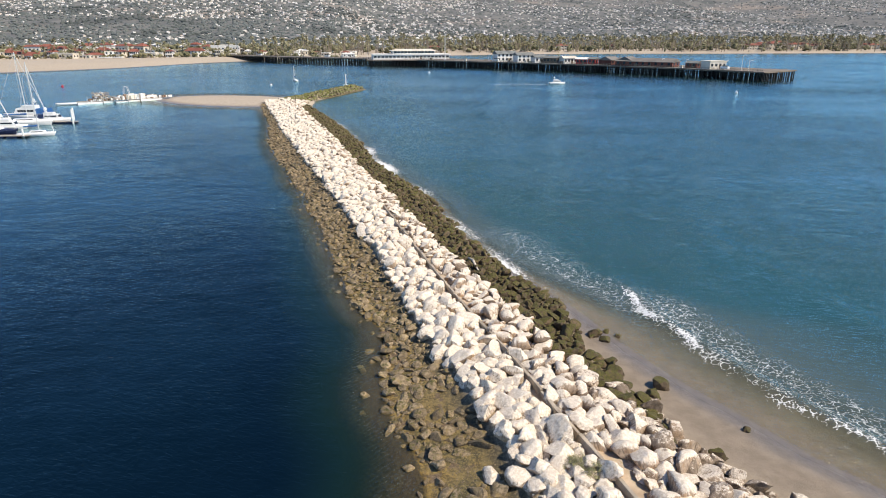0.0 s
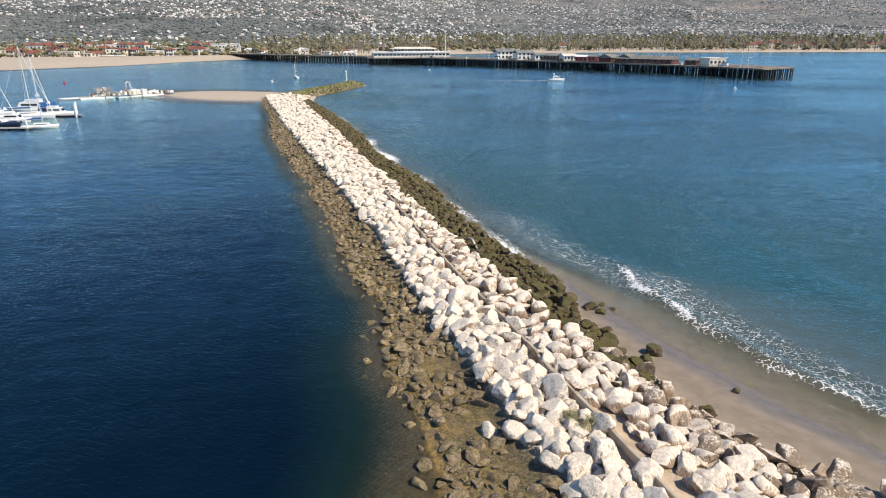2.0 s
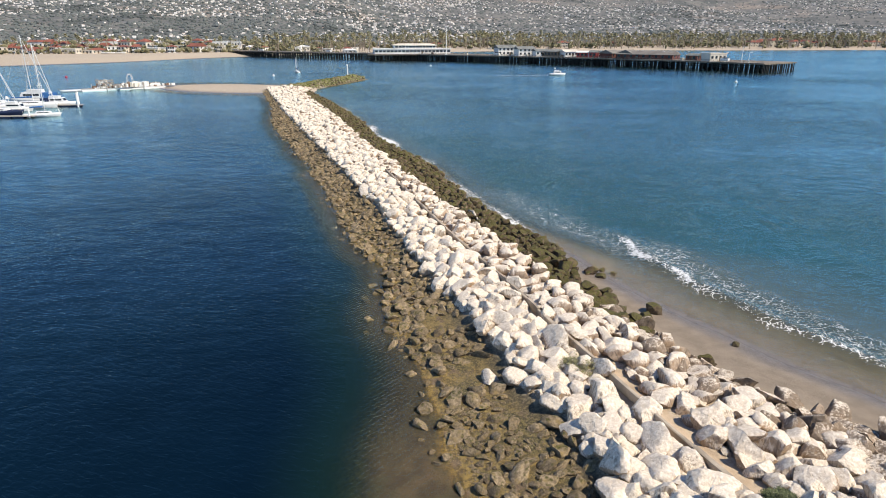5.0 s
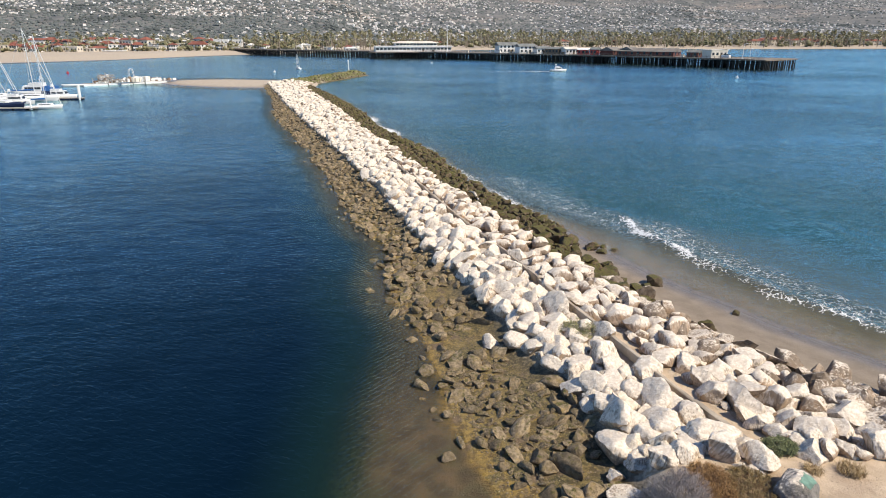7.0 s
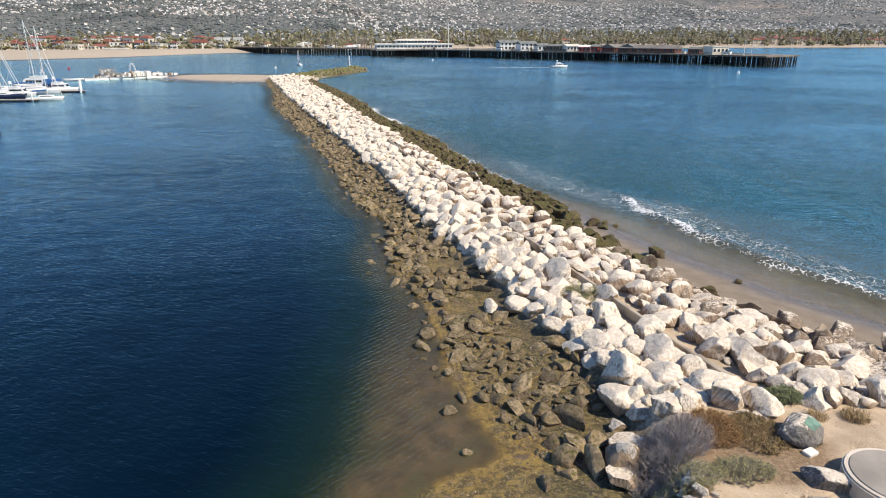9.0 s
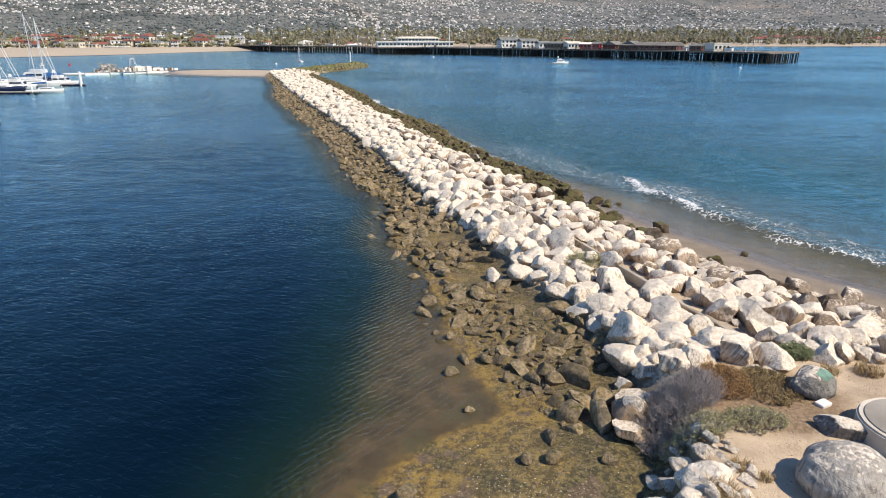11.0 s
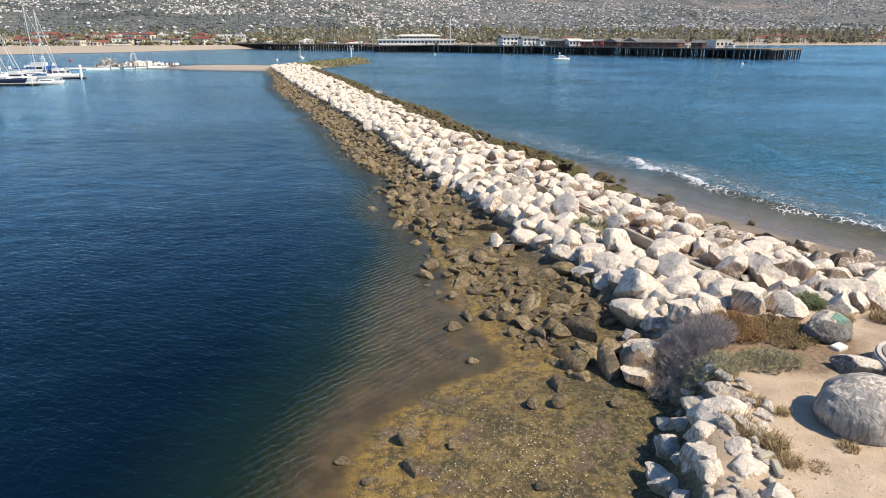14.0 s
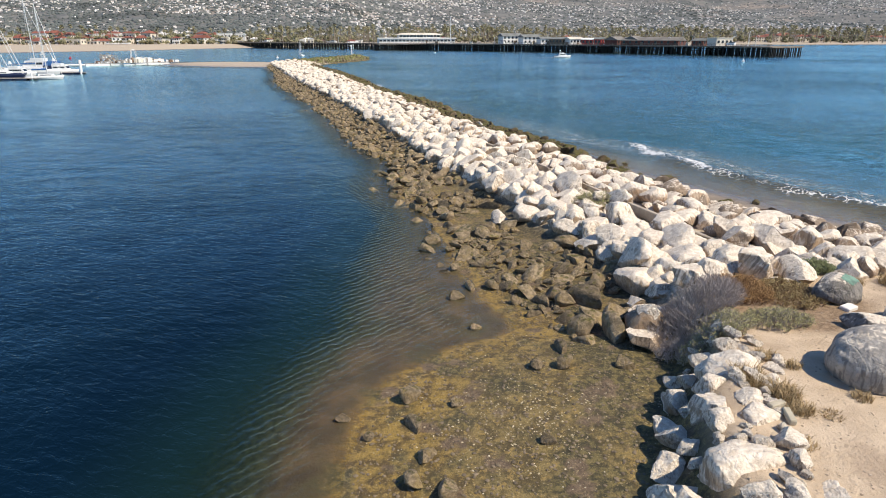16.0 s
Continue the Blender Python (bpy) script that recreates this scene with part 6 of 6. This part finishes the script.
M_GREYTWIG = leafy("dry_grey_twig", (0.33, 0.285, 0.255), (0.51, 0.445, 0.40))
M_REDTWIG = leafy("rusty_twig", (0.22, 0.13, 0.07), (0.33, 0.21, 0.11))
M_GREENLEAF = leafy("grey_green_leaf", (0.20, 0.195, 0.085), (0.34, 0.315, 0.155))
M_RUSTLEAF = leafy("rusty_leaf", (0.25, 0.13, 0.045), (0.36, 0.22, 0.085))
M_BROWNLEAF = leafy("dry_brown_leaf", (0.16, 0.12, 0.05), (0.27, 0.20, 0.085))
M_STRAW = leafy("dry_grass", (0.30, 0.215, 0.105), (0.42, 0.31, 0.165))
M_SHRUBLEAF = leafy("shrub_leaf", (0.09, 0.112, 0.05), (0.17, 0.19, 0.085))
twig_bush("dry_bush", "leafless grey-purple twiggy bush beside the rocks", 7.2, 12.6, 1.5, 1.2, 1.22, 470, M_GREYTWIG, None, 0, 1)
twig_bush("dry_bush", "low leafless grey bush hanging over rocks", 6.55, 11.45, 0.75, 0.6, 0.7, 110, M_GREYTWIG, None, 0, 2)
twig_bush("saltbush", "grey-green low shrub in front of dry twigs", 7.3, 10.75, 1.1, 0.5, 0.62, 190, M_GREYTWIG, M_GREENLEAF, 1, 3, 0.04)
twig_bush("saltbush", "sparse grey-green shrub spreading on dirt", 9.0, 11.0, 1.0, 0.62, 0.5, 190, M_GREYTWIG, M_GREENLEAF, 1, 4, 0.04)
twig_bush("rusty_bush", "rusty orange-brown dry bush with sparse leaves", 9.0, 13.1, 0.8, 1.1, 0.62, 260, M_REDTWIG, M_RUSTLEAF, 1, 5, 0.035)
twig_bush("ground_plant", "low olive-brown plant drying on dirt", 10.3, 12.9, 1.0, 1.25, 0.42, 260, M_REDTWIG, M_BROWNLEAF, 1, 6, 0.04)
twig_bush("green_shrub", "small dense green shrub among boulders", 12.4, 15.2, 0.55, 0.45, 0.6, 40, M_GREYTWIG, M_SHRUBLEAF, 6, 7, 0.06)
twig_bush("pale_shrub", "pale olive shrub between the crest boulders", 6.7, 25.5, 0.5, 0.4, 1.1, 26, M_GREYTWIG, M_GREENLEAF, 4, 8)
twig_bush("pale_shrub", "pale olive shrub between the crest boulders", 7.5, 24.9, 0.35, 0.3, 1.0, 18, M_GREYTWIG, M_GREENLEAF, 4, 9)


def tuft(x, y, r0, h, n, seed, material=None):
    """A tussock of bent blades."""
    r = random.Random(seed)
    bm = bmesh.new()
    for _ in range(n):
        a, k = r.uniform(0, 6.283), r0 * math.sqrt(r.random())
        bx, by = math.cos(a) * k, math.sin(a) * k
        gz = float(land(x + bx, y + by)) - 0.02
        L = h * r.uniform(0.5, 1.1)
        d = Vector((r.uniform(-0.7, 0.7), r.uniform(-0.7, 0.7), 1)).normalized() * L
        s = Vector((-d.y, d.x, 0)).normalized() * 0.008
        p = Vector((bx, by, gz))
        q = p + d * 0.6
        t = p + d + Vector((d.x, d.y, -0.25 * L)) * 0.4
        v = [bm.verts.new(c) for c in (p - s, p + s, q + s, t, q - s)]
        bm.faces.new((v[0], v[1], v[2], v[4]))
        bm.faces.new((v[4], v[2], v[3]))
    ob = part("grass_tuft", bm, material or M_STRAW)
    ob.matrix_basis = pose(x, y, 0)
    return tagged(ob, "tuft of dry straw-coloured grass on dirt", "grass", "dry grass tufts")


for i, (x, y, r0, h, n) in enumerate(((6.8, 8.1, 0.36, 0.36, 460), (7.3, 7.35, 0.32, 0.34, 420), (7.35, 6.75, 0.26, 0.26, 300), (6.95, 7.75, 0.3, 0.3, 280), (7.7, 9.05, 0.24, 0.26, 220), (8.15, 8.6, 0.2, 0.22, 160),
                                      (7.9, 6.6, 0.24, 0.12, 150), (8.95, 7.25, 0.22, 0.2, 180), (6.75, 5.65, 0.3, 0.16, 170), (14.2, 13.9, 0.45, 0.4, 420), (12.9, 13.9, 0.3, 0.3, 260),
                                      (10.3, 9.7, 0.3, 0.15, 160), (7.4, 10.3, 0.3, 0.3, 260))):
    tuft(x, y, r0, h, n, i)


# pebbles and shells on the flat, gravel on the terrace
def scatter(name, label, n, xr, yr, size, material, seed, ok):
    r = np.random.RandomState(seed)
    x, y = r.uniform(*xr, n), r.uniform(*yr, n)
    keep = ok(x, y)
    x, y = x[keep], y[keep]
    z = land(x, y)
    shapes = [stone_points(1, 700 + seed * 10 + k, 3, 0.1) for k in range(5)]
    V, F, base = [], [], 0
    for a, b, c in zip(x, y, z):
        v, f = shapes[r.randint(5)]
        s = size * r.uniform(0.5, 1.5)
        t = r.uniform(0, 6.283)
        q = v * (s, s, s * 0.6)
        V.append(np.stack([q[:, 0] * math.cos(t) - q[:, 1] * math.sin(t) + a, q[:, 0] * math.sin(t) + q[:, 1] * math.cos(t) + b, q[:, 2] + c + s * 0.1], 1))
        F.append(np.array(f) + base)
        base += len(v)
    me = bpy.data.meshes.new(name)
    me.from_pydata(np.concatenate(V).tolist(), [], np.concatenate(F).tolist())
    me.materials.append(material)
    return tagged(new(name, me), label, "pebbles", kind="stuff")


M_SHELL = leafy("shell", (0.31, 0.25, 0.13), (0.64, 0.55, 0.39))
M_GRIT = leafy("dirt_grit", (0.24, 0.185, 0.13), (0.52, 0.43, 0.33))
M_PEBBLE = leafy("brown_pebble", (0.09, 0.07, 0.045), (0.22, 0.17, 0.11))


def on_flat(x, y):
    return (x > line(Y_FLAT, y) + 0.2) & (x < np.minimum(line(Y_WALL, y) + 0.3, line(Y_WL, y)))


scatter("shells", "pale shell fragments strewn on the tidal flat", 5200, (-3, 6), (4, 15), 0.021, M_SHELL, 1, lambda x, y: on_flat(x, y) & (np.exp(-((x - 1.7) / 1.9) ** 2 - ((y - 8.8) / 2.2) ** 2) + 0.3 * wobble(x, y, 2.0, 31) > np.random.RandomState(3).uniform(0.0, 1.0, len(x)) ** 0.6))
scatter("pebbles", "brown pebbles strewn on the tidal flat", 5200, (-3, 7), (4, 27), 0.04, M_PEBBLE, 2, on_flat)
scatter("terrace_gravel", "loose gravel on the dirt terrace", 1600, (5, 15), (3, 15), 0.022, M_GRIT, 3, lambda x, y: (x > line(Y_WALL, y) + 1.4))

# two short weathered timbers among the wall stones
for x, y, rz, tilt in ((6.85, 6.85, 28, 4), (6.92, 6.45, 82, -5)):
    bm = bmesh.new()
    add_box(bm, 0, 0, 0, 0.46, 0.15, 0.13)
    bmesh.ops.bevel(bm, geom=bm.edges[:], offset=0.02, segments=1, affect="EDGES")
    ob = part("timber_offcut", bm, painted("bleached_timber", (0.46, 0.41, 0.31), 0.9, 0.35, 6.0))
    ob.matrix_basis = pose(x, y, float(land(x, y)) + 0.02, 0, tilt, rz)
    tagged(ob, "short bleached timber lying among the stones", "timber", "timber offcuts")

# bleached driftwood among the weedy rocks
pts = [Vector(p) for p in ((2.5, 56.2, 1.35), (2.85, 55.3, 1.5), (3.1, 54.2, 1.3), (3.35, 52.6, 1.25))]
bm = bmesh.new()
for a, b, r1, r2 in zip(pts, pts[1:], (0.10, 0.15, 0.12), (0.15, 0.12, 0.06)):
    add_rod(bm, a, b, r1, r2, 7)
drift = part("driftwood", bm, painted("driftwood", (0.58, 0.52, 0.42), 0.9, 0.3, 4.0), None, "", True)
tagged(drift, "bent bleached driftwood lying on weedy rocks", "driftwood")
